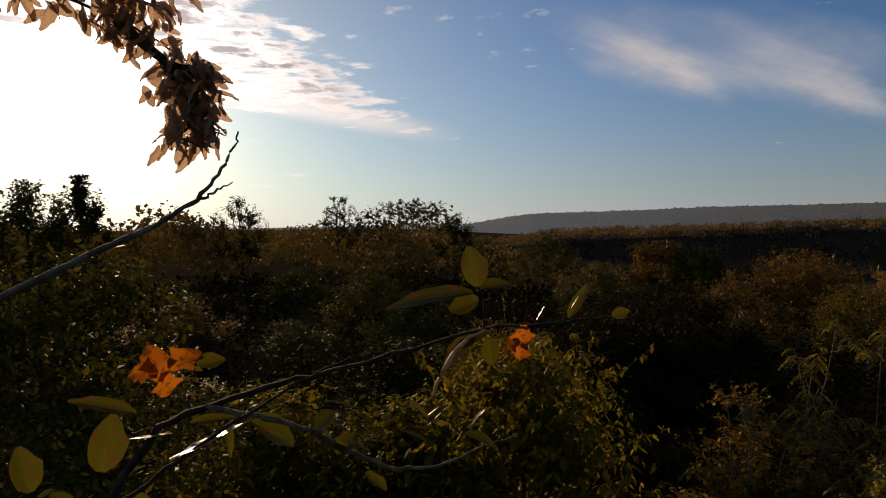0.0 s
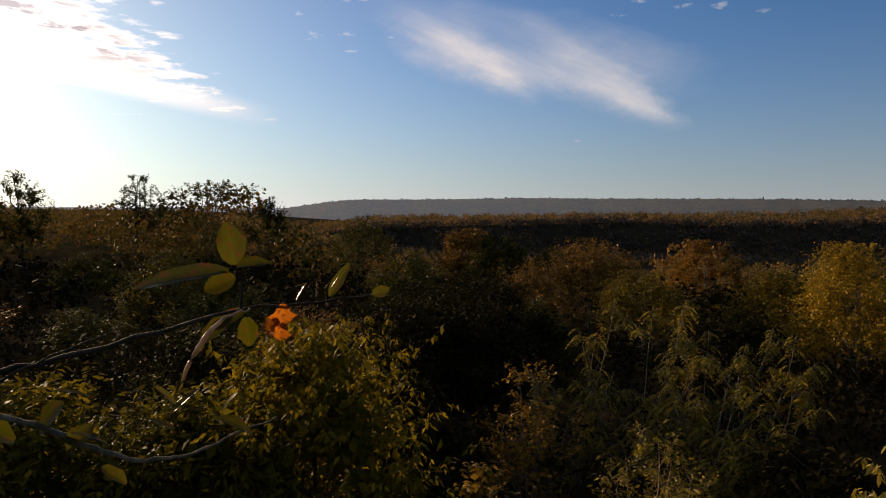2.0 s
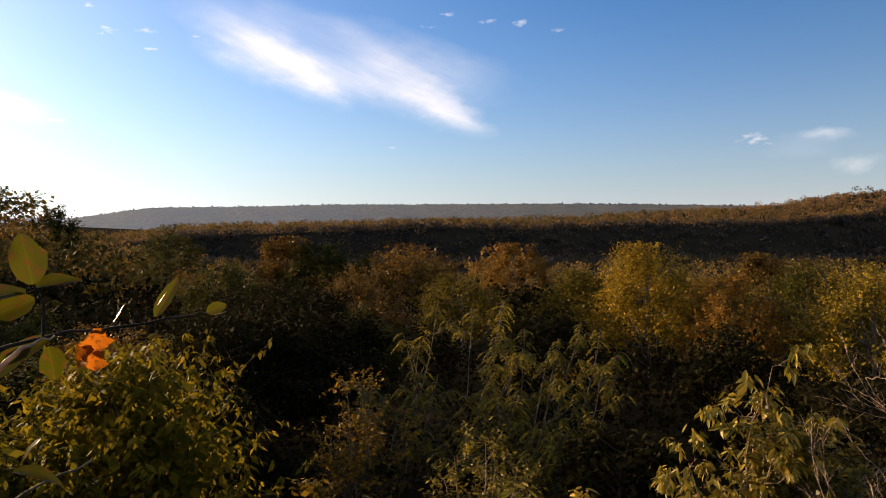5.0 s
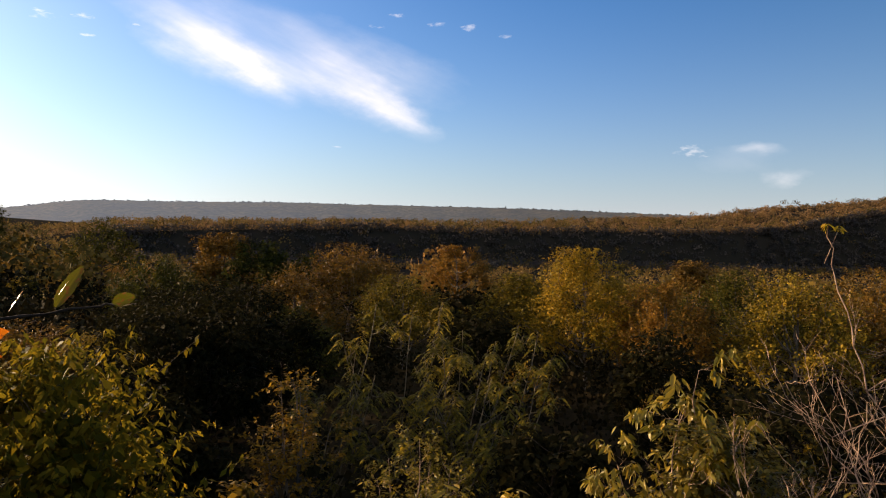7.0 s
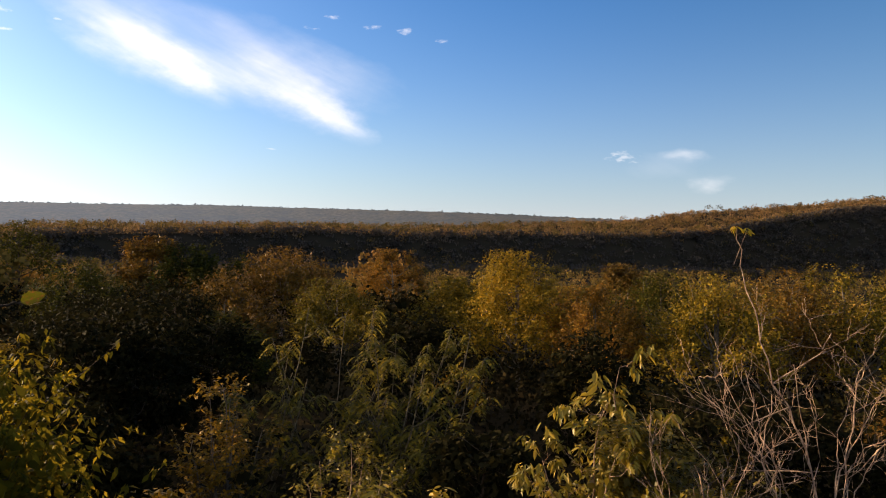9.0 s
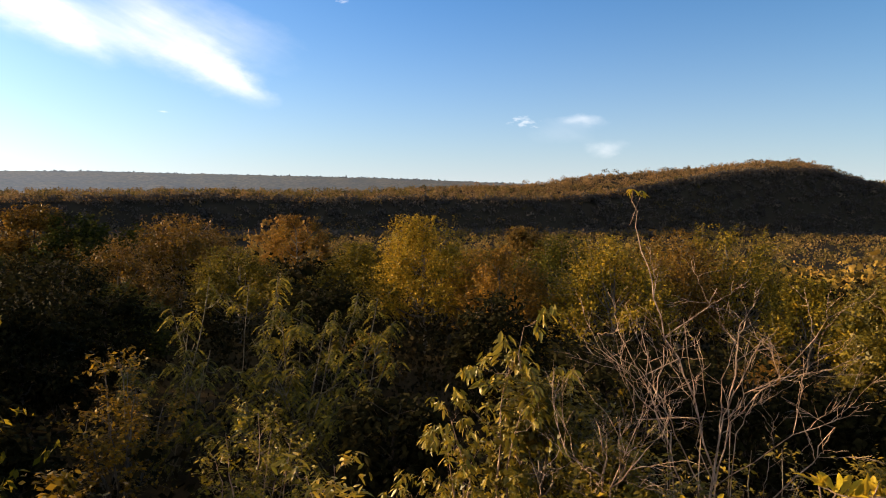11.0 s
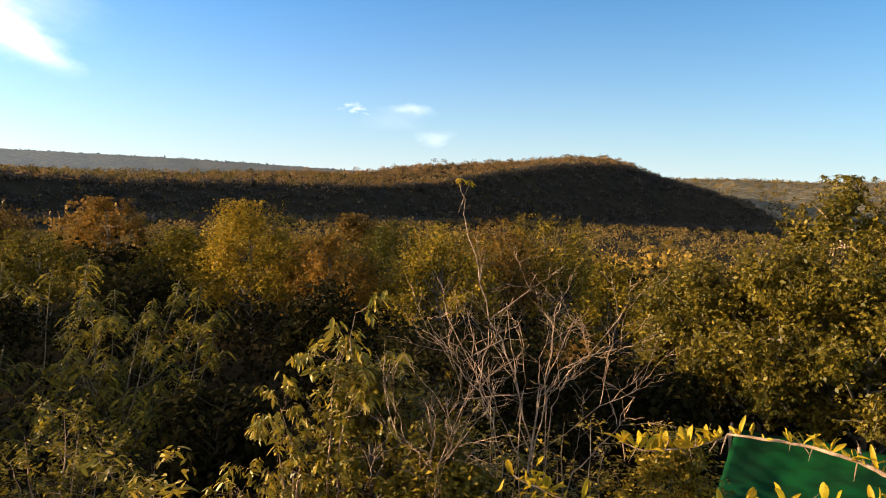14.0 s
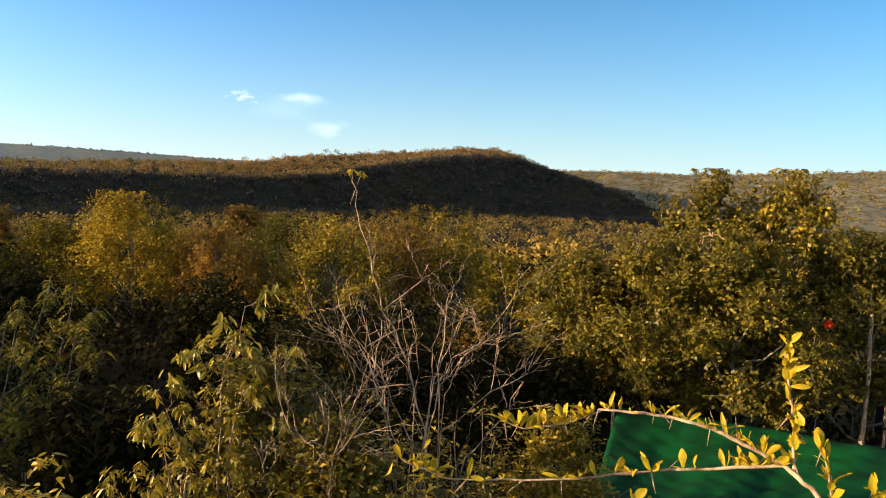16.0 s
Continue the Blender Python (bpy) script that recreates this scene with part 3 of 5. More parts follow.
def lobed(seed, height, width, leaders=11, laterals=10, shoots=5, per=12, size=0.13, narrow=0.5, droop=0.35, trunk=0.02, base=0.08, long=0.08, dome=0.5, puff=0.2, core=0.45, twig=8, bunch=0.0):
    """Arrays for the wood and the leaves of a full crown: heaps of leafy shoots round the ends of the limbs, with creases between."""
    rng = np.random.default_rng(seed)
    n = int(leaders * 1.7)
    r_trunk = trunk * height
    k = np.linspace(0, 1, 7)[:, None]
    tilt = np.array([*rng.normal(0, 0.04, 2) * height, 0])
    stem = tilt * k**1.4 + np.array([0, 0, 1.0]) * k * height * 0.8
    wood = [tube(stem, r_trunk * (1 - 0.8 * k[:, 0]), 7)]
    i = np.arange(n)
    z = 1 - (i + 0.35) / n * (1 + 0.55)
    a = i * 2.4 + rng.uniform(-0.35, 0.35, n)
    flat = np.sqrt(np.clip(1 - np.clip(z, -1, 1) ** 2, 0.05, 1)) * rng.uniform(0.7, 1.2, n)
    rad = width * puff * rng.uniform(0.65, 1.25, n)
    half = height * (1 - base) * 0.5
    mid = height * (1 + base) * 0.5
    room = np.maximum(width / 2 - rad, 0.1)
    lift = np.where(z > 0, np.clip(z, 0, 1) ** (0.6 + dome), z) * rng.uniform(0.75, 1.1, n)
    c = np.c_[np.cos(a) * flat * room, np.sin(a) * flat * room, mid + lift * (half - rad * 0.7)] + tilt * 0.8
    c[0] = [tilt[0], tilt[1], height - rad[0] * 0.9]
    c[:, 2] = np.minimum(c[:, 2], height - rad * 0.85)
    for q in range(n):
        f = np.clip((c[q, 2] - rad[q]) / (height * 0.9) - 0.1, 0.05, 0.9)
        b0 = np.array([np.interp(f, k[:, 0] * 0.89, stem[:, j]) for j in range(3)])
        h = np.linspace(0, 1, 5)[:, None]
        limb = b0 + (c[q] - b0) * h + np.array([0, 0, -0.06 * width]) * np.sin(h * np.pi) + np.cumsum(rng.normal(0, 0.01, (5, 3)), 0) * width * (h > 0)
        wood.append(tube(limb, np.linspace(r_trunk * 0.4, r_trunk * 0.12, 5), 5))
    total = leaders * laterals * shoots
    own = rng.choice(n, total, p=rad**2 / (rad**2).sum())
    out = unit(rng.normal(0, 1, (total, 3)) + np.array([0, 0, 0.25]) + unit(c[own] - np.array([tilt[0], tilt[1], mid * 0.9])) * 0.8)
    s0 = c[own] + out * rad[own, None] * rng.uniform(0.35, 0.85, (total, 1))
    go = unit(out * 0.7 + rng.normal(0, 0.4, (total, 3)) + [0, 0, 0.5])
    s1 = s0 + go * height * long * rng.uniform(0.5, 1.5, (total, 1)) * np.where(rng.uniform(0, 1, (total, 1)) < 0.08, 1.8, 1.0)
    s1[:, 2] = np.minimum(s1[:, 2], height)
    for q in range(0, total, twig):
        wood.append(tube([c[own[q]] + (s0[q] - c[own[q]]) * 0.4, s0[q], s1[q]], np.array([0.12, 0.09, 0.05]) * r_trunk, 3))
    m = total * per
    a0, a1 = np.repeat(s0, per, 0), np.repeat(s1, per, 0)
    L = size * rng.uniform(0.55, 1.25, m)
    f = 1.05 - rng.uniform(0, 1, (m, 1)) ** (1 + 2 * bunch) * (1.05 - bunch * 0.5)
    p = a0 + (a1 - a0) * f + rng.normal(0, 0.3 * size * (1 - bunch), (m, 3))
    ang = rng.uniform(0, 2 * np.pi, m)
    d = np.c_[np.cos(ang), np.sin(ang), rng.normal(-droop, 0.4, m)] + unit(a1 - a0) * 0.4
    up = np.array([0, 0, 1.0]) + rng.normal(0, 0.5, (m, 3))
    kn = int(m * core)
    own = rng.choice(n, kn, p=rad**2 / (rad**2).sum())
    inner = c[own] + rng.normal(0, 0.27, (kn, 3)) * rad[own, None]
    p, d, up = np.concatenate([p, inner]), np.concatenate([d, rng.normal(0, 1, (kn, 3))]), np.concatenate([up, rng.normal(0, 1, (kn, 3))])
    L, W = np.concatenate([L, np.full(kn, size * 1.4)]), np.concatenate([L * narrow * rng.uniform(0.8, 1.2, m), np.full(kn, size * 0.85)])
    p[:, 2] = np.maximum(p[:, 2], 0.1)
    return joined(wood), blades(rng, p, d, up, L, W)


def fronds(seed, height, width, stems=6, forks=6, per=8, size=0.28, leaflets=6, droop=0.6, trunk=0.02):
    """Arrays for a shrub of long pale stems that end in drooping whorls of feathered leaves."""
    rng = np.random.default_rng(seed)
    wood, tips, ways = [], [], []
    h = np.linspace(0, 1, 9)[:, None]

    def stem(a, b, r0, r1, arch):
        axis = a + (b - a) * h + np.array([0, 0, arch]) * np.sin(h * np.pi) + np.cumsum(rng.normal(0, 0.008, (9, 3)), 0) * np.linalg.norm(b - a) * (h > 0)
        wood.append(tube(axis, np.linspace(r0, r1, 9), 5))
        return axis

    for i in range(stems):
        a = i * 2.4 + rng.uniform(-0.4, 0.4)
        out = np.array([math.cos(a), math.sin(a), 0])
        end = out * width * 0.48 * rng.uniform(0.5, 1.0) + np.array([0, 0, height * (0.97 if i == 0 else rng.uniform(0.55, 0.92))])
        axis = stem(out * 0.1, end, trunk * height * 0.5, 0.010, -0.06 * height)
        tips.append(axis[-1])
        ways.append(unit(axis[-1] - axis[-2]))
        for j in range(forks):
            g = rng.integers(2, 8)
            w = rng.uniform(0, 6.28)
            e = axis[g] + unit(np.array([math.cos(w), math.sin(w), rng.uniform(0.5, 1.4)]) + out * 0.4) * width * rng.uniform(0.14, 0.30)
            e[2] = min(e[2], height * 0.98)
            twig = stem(axis[g], e, 0.013, 0.006, -0.02 * height)
            tips.append(twig[-1])
            ways.append(unit(twig[-1] - twig[-2]))
    tips, ways = np.array(tips), np.array(ways)
    n = len(tips) * per
    t0 = np.repeat(tips, per, 0) - np.repeat(ways, per, 0) * rng.uniform(0, 0.45, (n, 1))
    ang = rng.uniform(0, 6.28, n)
    go = unit(np.c_[np.cos(ang), np.sin(ang), rng.normal(0.35, 0.3, n)])
    L = size * rng.uniform(0.7, 1.25, (n, 1))
    ps, ds, ups, ls = [], [], [], []
    for k in range(leaflets):
        f = (k + 0.6) / leaflets
        sag = np.array([0, 0, -1.0]) * droop * f**2 * L
        p = t0 + go * f * L + sag
        along = unit(go + np.array([0, 0, -2.0]) * droop * f)
        side = unit(np.cross(along, np.array([0, 0, 1.0]) + 0 * along))
        for s in (-1, 1):
            ps.append(p)
            ds.append(side * s + along * 0.7 + [0, 0, -0.25])
            ups.append(np.array([0, 0, 1.0]) + rng.normal(0, 0.2, (n, 3)))
            ls.append(L[:, 0] * 0.46 * (1 - 0.5 * abs(2 * f - 0.9)))
    p, d, up, L = (np.concatenate(k) for k in (ps, ds, ups, ls))
    return joined(wood), blades(rng, p, d, up, L, L * 0.42)


def part(name, me, parent, label=""):
    ob = new(name, me)
    ob.parent = parent
    return tagged(ob, label)


def thing(name, place, label, category, group=""):
    ob = new(name)
    ob.location = place
    return tagged(ob, label, category, group)


def tree(name, place, label, leaf, bark, category="tree", group="forest trees", habit=grow, **how):
    """A tree with a wooden frame and a leafy crown."""
    ob = thing(name, place, label, category, group)
    wood, crown = habit(**how)
    part("trunk", mesh_of("trunk", *wood, bark, smooth=True), ob)
    if crown is not None:
        part("crown", mesh_of("crown", *crown, leaf), ob)
    return ob


# ---- ground ----
def knots(x, table):
    return np.interp(x, *zip(*table))


def smooth01(t):
    t = np.clip(t, 0, 1)
    return t * t * (3 - 2 * t)


RIDGE_R = [(-40, 430), (0, 430), (20, 440), (40, 490), (55, 545), (70, 660), (80, 780), (95, 860), (130, 900)]
EDGE_EL = [(0, -1.5), (10, -1.25), (20, -0.9), (25, -0.7), (30, -0.42), (37, -0.72), (43, -0.35), (50, -0.25), (56, -0.15), (60, 0.15), (62.5, 0.75), (65, 1.3), (69.5, 2.1), (73, 2.45), (75.5, 2.4), (76.7, 2.0), (78, 1.6), (81.7, 0.7), (84.8, -0.1), (86.5, -1.1), (95, -2.2)]
TOP_EL = [(0, -1.1), (10, -0.6), (20, -0.45), (28, -0.25), (33.6, -0.1), (40.6, 0.25), (45, 0.5), (50.4, 0.85), (54, 0.95), (60, 1.95), (66, 2.35), (70.0, 2.85), (71.4, 3.05), (74.6, 2.95), (76.0, 2.5), (76.7, 2.2), (78, 1.65), (79.3, 1.3), (81.7, 0.7), (84.8, -0.1), (86.5, -1.1), (95, -2.2)]


def land(x, y):
    """Height of the ground: a knoll under the camera, flat woods, a valley, and a wooded hill beyond it."""
    x, y = np.asarray(x, float), np.asarray(y, float)
    r = np.hypot(x, y)
    az = np.degrees(np.arctan2(x, y))
    z = 4.9 * (1 - smooth01((r - 1.5) / 9.5))
    fall = knots(r, [(0, 0), (40, 0), (70, -3), (110, -8), (200, -15), (400, -20), (650, -21), (5000, -21)])
    valley = smooth01((az + 6) / 22) * smooth01((150 - az) / 40)
    z = z + fall * valley
    z = z + 0.35 * np.sin(x * 0.13 + 1.0) * np.sin(y * 0.11) * smooth01((r - 14) / 20)
    ra, edge, top = knots(az, RIDGE_R), knots(az, EDGE_EL), knots(az, TOP_EL)
    ze, zt = EYE + ra * np.tan(np.radians(edge)), EYE + (ra + 150) * np.tan(np.radians(top))
    foot = ra - np.maximum(ze - z, 1) / 1.0
    ridge = z + (ze - z) * smooth01((r - foot) / (ra - foot)) + (zt - ze) * np.clip((r - ra) / 150, 0, 1)
    ridge = np.where(r > ra + 150, zt - (r - ra - 150) * 0.06, ridge)
    on = smooth01((az - 0) / 10) * smooth01((100 - az) / 10)
    return np.maximum(z, z + (ridge - z) * on)


def make_ground():
    radii = np.concatenate([np.linspace(0.4, 14, 24), np.geomspace(15, 370, 64), np.arange(376, 980, 6.0), np.geomspace(1000, 4800, 12)])
    az = np.radians(np.arange(0, 360, 1.5))
    rr, aa = np.meshgrid(radii, az, indexing="ij")
    x, y = rr * np.sin(aa), rr * np.cos(aa)
    v = np.stack([x, y, land(x, y)], -1).reshape(-1, 3)
    n = len(az)
    i, j = np.meshgrid(np.arange(len(radii) - 1), np.arange(n), indexing="ij")
    q = np.stack([i * n + j, (i + 1) * n + j, (i + 1) * n + (j + 1) % n, i * n + (j + 1) % n], -1).reshape(-1, 4)
    hub = np.arange(0, n, 2)
    v = np.concatenate([v, [[0, 0, 4.9]]])
    q = np.concatenate([q, np.stack([np.full(len(hub), len(v) - 1), hub, hub + 1, (hub + 2) % n], -1)])
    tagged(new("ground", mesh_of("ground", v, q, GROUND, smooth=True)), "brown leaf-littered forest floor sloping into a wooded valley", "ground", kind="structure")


make_ground()


def far_ridge(name, label, table, r, foot, seed, mat):
    """A long ridge on the skyline, with an uneven wooded crest."""
    lo, hi = table[0][0], table[-1][0]
    az = np.arange(lo, hi, 0.06)
    rng = np.random.default_rng(seed)
    rough = np.convolve(rng.normal(0, 1, len(az)), np.ones(3) / 3, "same") * 0.012 + np.convolve(rng.normal(0, 1, len(az)), np.ones(25) / 25, "same") * 0.05
    line = EYE + r * np.tan(np.radians(knots(az, table)))
    crest = EYE + r * np.tan(np.radians(knots(az, table) + rough))
    base = min(-30.0, EYE + foot * np.tan(np.radians(-1.6)))
    rows = []
    for f, s in ((0.0, 0.0), (0.3, 0.30), (0.55, 0.62), (0.8, 0.9), (1.0, 1.0), (1.3, 0.92), (2.0, 0.0)):
        rad = foot + (r - foot) * f + 0.03 * (r - foot) * np.sin(az * 1.7 + 9 * f) * (f < 1)
        z = base + ((crest if s == 1.0 else line) - base) * s
        rows.append(np.c_[rad * np.sin(np.radians(az)), rad * np.cos(np.radians(az)), z])
    v = np.concatenate(rows)
    n = len(az)
    i, j = np.meshgrid(np.arange(len(rows) - 1), np.arange(n - 1), indexing="ij")
    q = np.stack([i * n + j, (i + 1) * n + j, (i + 1) * n + j + 1, i * n + j + 1], -1).reshape(-1, 4)
    tagged(new(name, mesh_of(name, v, q, mat, smooth=True)), label, "ridge", kind="structure")

    def spot(a, f):
        """A place on the slope, f of the way from its foot to its crest."""
        rad = foot + (r - foot) * f
        z = base + (EYE + r * np.tan(np.radians(knots(a, table))) - base) * np.interp(f, (0.0, 0.3, 0.55, 0.8, 1.0), (0.0, 0.30, 0.62, 0.9, 1.0))
        return np.c_[rad * np.sin(np.radians(a)), rad * np.cos(np.radians(a)), z]

    return spot


# grey-blue haze glows from these ridges; the first number is its strength
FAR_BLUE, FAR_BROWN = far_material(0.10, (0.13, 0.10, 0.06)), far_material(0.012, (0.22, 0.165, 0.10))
RIDGE_SPOT = far_ridge("backdrop_ridge", "long flat-topped wooded ridge with a grey-blue haze glow", [(0.5, -0.3), (2, 0.2), (4, 0.5), (5.2, 0.75), (7.3, 1.0), (14, 1.15), (21, 1.35), (30, 1.4), (37.4, 1.45), (45, 1.4), (54, 1.2), (62, 1.0), (70, 0.3)], 2100, 1500, 3, FAR_BLUE)
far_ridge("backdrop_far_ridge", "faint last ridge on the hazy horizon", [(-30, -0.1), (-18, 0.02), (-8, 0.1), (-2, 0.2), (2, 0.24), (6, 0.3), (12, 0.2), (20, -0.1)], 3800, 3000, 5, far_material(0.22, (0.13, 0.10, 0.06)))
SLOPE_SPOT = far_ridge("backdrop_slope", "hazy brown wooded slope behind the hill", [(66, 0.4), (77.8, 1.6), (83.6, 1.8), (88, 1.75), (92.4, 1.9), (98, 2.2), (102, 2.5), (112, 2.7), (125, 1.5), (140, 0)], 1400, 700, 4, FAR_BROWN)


def clear_of_net(p):
    """The spots that do not lie under the shade net."""
    az, r = np.degrees(np.arctan2(p[:, 0], p[:, 1])), np.hypot(p[:, 0], p[:, 1])
    return p[~((az > 81) & (az < 113) & (r > 8.9) & (r < 16.2))]


def woods(name, label, spots, per, spread, card, tones, seed, mat=None):
    """Crowns of a far wood, each a ragged heap of leaf clumps, in one mesh."""
    rng = np.random.default_rng(seed)
    n = len(spots)
    size = rng.uniform(0.55, 1.35, (n, 1, 1))
    off = unit(rng.normal(0, 1, (n, per, 3))) * rng.uniform(0.3, 1.0, (n, per, 1)) ** 0.5
    off[..., 2] = np.abs(off[..., 2]) * 1.1 + rng.uniform(-0.8, 0.1, (n, per))
    centre = spots[:, None] + off * np.array([spread, spread, spread * 0.75]) * size
    centre[..., 2] += spread * 0.9
    a = unit(rng.normal(0, 1, (n, per, 3)))
    b = unit(np.cross(a, rng.normal(0, 1, (n, per, 3))))
    s = card * rng.uniform(0.5, 1.2, (n, per, 1)) * size
    v = np.stack([centre - a * s, centre + b * s * 0.8, centre + a * s, centre - b * s * 0.8], 2).reshape(-1, 3)
    tone = np.clip(np.repeat(rng.choice(tones, n), per) + rng.normal(0, 0.06, n * per), 0, 1)
    q = np.arange(len(v)).reshape(-1, 4)
    tagged(new(name, mesh_of(name, v, q, mat or WOODS, tone=np.repeat(tone, 4))), label, "woods", kind="stuff")


def scatter(rng, n, az0, az1, r0, r1):
    az = rng.uniform(az0, az1, n)
    r = np.sqrt(rng.uniform(r0**2, r1**2, n))
    x, y = r * np.sin(np.radians(az)), r * np.cos(np.radians(az))
    return np.c_[x, y, land(x, y)]


def make_woods():
    rng = np.random.default_rng(11)
    AFAR = leaf_material("valley_leaves", [(0.055, 0.055, 0.019), (0.115, 0.096, 0.030), (0.19, 0.135, 0.044), (0.16, 0.12, 0.058)], 0.28, by_tone=True, rough=0.9, spec=0.02)
    tones = [0.1, 0.3, 0.35, 0.5, 0.6, 0.7, 0.9]
    p = scatter(rng, 230, -42, 112, 58, 110)
    az = np.degrees(np.arctan2(p[:, 0], p[:, 1]))
    p[:, 2] += np.where(az < 3, 2.0, np.where(az > 70, -1.2, -0.4)) + rng.normal(0, 1.2, len(p))
    woods("near_woods", "olive and rust-brown crowns of the nearer woods", p, 340, 2.8, 0.23, tones, 20)
    # undergrowth leaves carry the shade as colour, so the gaps read black
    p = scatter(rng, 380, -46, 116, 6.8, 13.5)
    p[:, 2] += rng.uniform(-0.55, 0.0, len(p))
    woods("close_undergrowth", "shade-dark undergrowth on the slope below the lookout", clear_of_net(p), 130, 0.75, 0.066, [0.0, 0.2, 0.4, 0.7, 1.0], 25, UNDER_SHADE)
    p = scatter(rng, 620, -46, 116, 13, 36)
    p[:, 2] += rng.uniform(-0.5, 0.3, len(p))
    woods("undergrowth", "dense shade-dark undergrowth covering the forest floor", clear_of_net(p), 90, 1.2, 0.085, [0.0, 0.2, 0.4, 0.7, 1.0], 24, UNDER_SHADE)
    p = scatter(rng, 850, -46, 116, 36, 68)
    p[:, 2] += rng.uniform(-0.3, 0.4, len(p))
    woods("valley_undergrowth", "shade-dark undergrowth between the valley trees", p, 40, 1.6, 0.2, [0.0, 0.2, 0.4, 0.7, 1.0], 26, UNDER_SHADE)
    p = scatter(rng, 1500, -42, 115, 110, 240)
    p[:, 2] += -0.4 + rng.normal(0, 1.1, len(p))
    woods("valley_woods", "mixed olive and brown crowns of the valley woods", p, 76, 3.0, 0.31, tones, 21)
    p = scatter(rng, 4000, -42, 115, 240, 640)
    p[:, 2] += 0.6 + rng.normal(0, 0.6, len(p))
    woods("distant_woods", "distant olive-brown woods in the valley", p, 28, 3.2, 0.58, tones, 22, AFAR)
    def along(a, off):
        r = knots(a, RIDGE_R) + off
        x, y = r * np.sin(np.radians(a)), r * np.cos(np.radians(a))
        return np.c_[x, y, land(x, y)]

    # the steep shaded side, the sunlit brown top and the taller trees on the crest
    # leaf colours carry the slope's shade and haze, and the top's sunlight
    HILL_SHADED = leaf_material("shaded_hill_leaves", [(0.074, 0.073, 0.066), (0.080, 0.078, 0.069), (0.092, 0.087, 0.074), (0.17, 0.15, 0.115)], 0.3, by_tone=True, rough=0.9, spec=0.02)
    HILL_SUNLIT = leaf_material("sunlit_plateau_leaves", [(0.085, 0.072, 0.036), (0.155, 0.115, 0.052), (0.24, 0.155, 0.066), (0.22, 0.16, 0.085)], 0.3, by_tone=True, rough=0.9, spec=0.02)
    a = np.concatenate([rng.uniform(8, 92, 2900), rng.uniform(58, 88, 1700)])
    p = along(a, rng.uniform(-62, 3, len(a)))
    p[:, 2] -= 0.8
    woods("hill_woods", "dark woods on the steep shaded side of the hill", p, 28, 3.4, 0.75, [0.0, 0.0, 0.05, 0.1, 0.1, 0.2, 0.2, 0.3, 0.3, 0.4, 0.5, 0.9], 23, HILL_SHADED)
    a = np.concatenate([rng.uniform(2, 90, 2600), rng.uniform(50, 82, 1300)])
    p = along(a, rng.uniform(-2, 165, len(a)))
    p[:, 2] -= 1.2
    woods("plateau_woods", "rust-brown and olive woods on top of the hill", p, 24, 2.7, 0.62, [0.0, 0.25, 0.4, 0.55, 0.65, 0.8, 1.0], 28, HILL_SUNLIT)
    a = np.concatenate([rng.uniform(54, 84, 260), rng.uniform(12, 54, 110)])
    crest = along(a, np.where(rng.uniform(0, 1, len(a)) < 0.2, rng.uniform(-4, 12, len(a)), rng.uniform(60, 158, len(a))))
    crest[:, 2] += 0.5 + rng.uniform(0, 2.0, len(a)) * (rng.uniform(0, 1, len(a)) < 0.3)
    woods("crest_trees", "taller trees along the crest of the wooded hill", crest, 60, 3.2, 0.5, [0.0, 0.2, 0.4, 0.6, 0.9], 27, HILL_SUNLIT)
    a = rng.uniform(2, 60, 620)
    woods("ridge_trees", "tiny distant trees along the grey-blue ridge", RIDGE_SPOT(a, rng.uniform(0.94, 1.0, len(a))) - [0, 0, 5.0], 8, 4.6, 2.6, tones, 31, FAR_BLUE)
    a = rng.uniform(74, 114, 1700)
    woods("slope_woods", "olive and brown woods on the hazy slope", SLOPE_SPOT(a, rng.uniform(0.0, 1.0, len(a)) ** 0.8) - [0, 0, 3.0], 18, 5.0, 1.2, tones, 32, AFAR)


make_woods()


# ---- the trees that stand out ----
def stand(ob_height, az, r, el):
    """Where a tree stands, and the scale by which its top shows at el."""
    p = at(az, 0, r)
    z = float(land(p.x, p.y)) - 0.05
    return Vector((p.x, p.y, z)), (EYE + r * math.tan(radians(el)) - z) / ob_height


def fine_tree(name, label, leaf, bark, az, r, el, width, category="tree", group="forest trees", **how):
    p, h = stand(1.0, az, r, el)
    return tree(name, p, label, leaf, bark, category, group, height=h, width=width, **how)


# close bush below the camera
fine_tree("bush", "yellow-green leafy bush with drooping twigs below the lookout", NEAR, BARK, 6.8, 6.6, -9.4, 2.3, "bush", "bushes", habit=lobed, seed=31, base=0.1, leaders=12, laterals=9, shoots=5, per=13, bunch=0.4, size=0.10, narrow=0.36, droop=1.1, trunk=0.016, long=0.11, dome=0.7)
fine_tree("bush", "low olive bush with fine leaves below the lookout", NEAR, BARK, -4, 6.3, -14.5, 2.2, "bush", "bushes", habit=lobed, seed=32, base=0.1, leaders=11, laterals=9, shoots=5, per=10, size=0.10, narrow=0.4, droop=0.6, trunk=0.016, long=0.13)
fine_tree("bush", "low olive bush with fine leaves below the lookout", NEAR, BARK, -15, 7.0, -12.5, 2.6, "bush", "bushes", habit=lobed, seed=33, base=0.1, leaders=11, laterals=9, shoots=5, per=10, size=0.10, narrow=0.4, droop=0.6, trunk=0.016, long=0.13)
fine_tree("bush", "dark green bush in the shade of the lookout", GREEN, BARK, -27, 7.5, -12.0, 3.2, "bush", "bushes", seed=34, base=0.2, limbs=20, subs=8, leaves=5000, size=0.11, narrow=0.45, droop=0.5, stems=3)
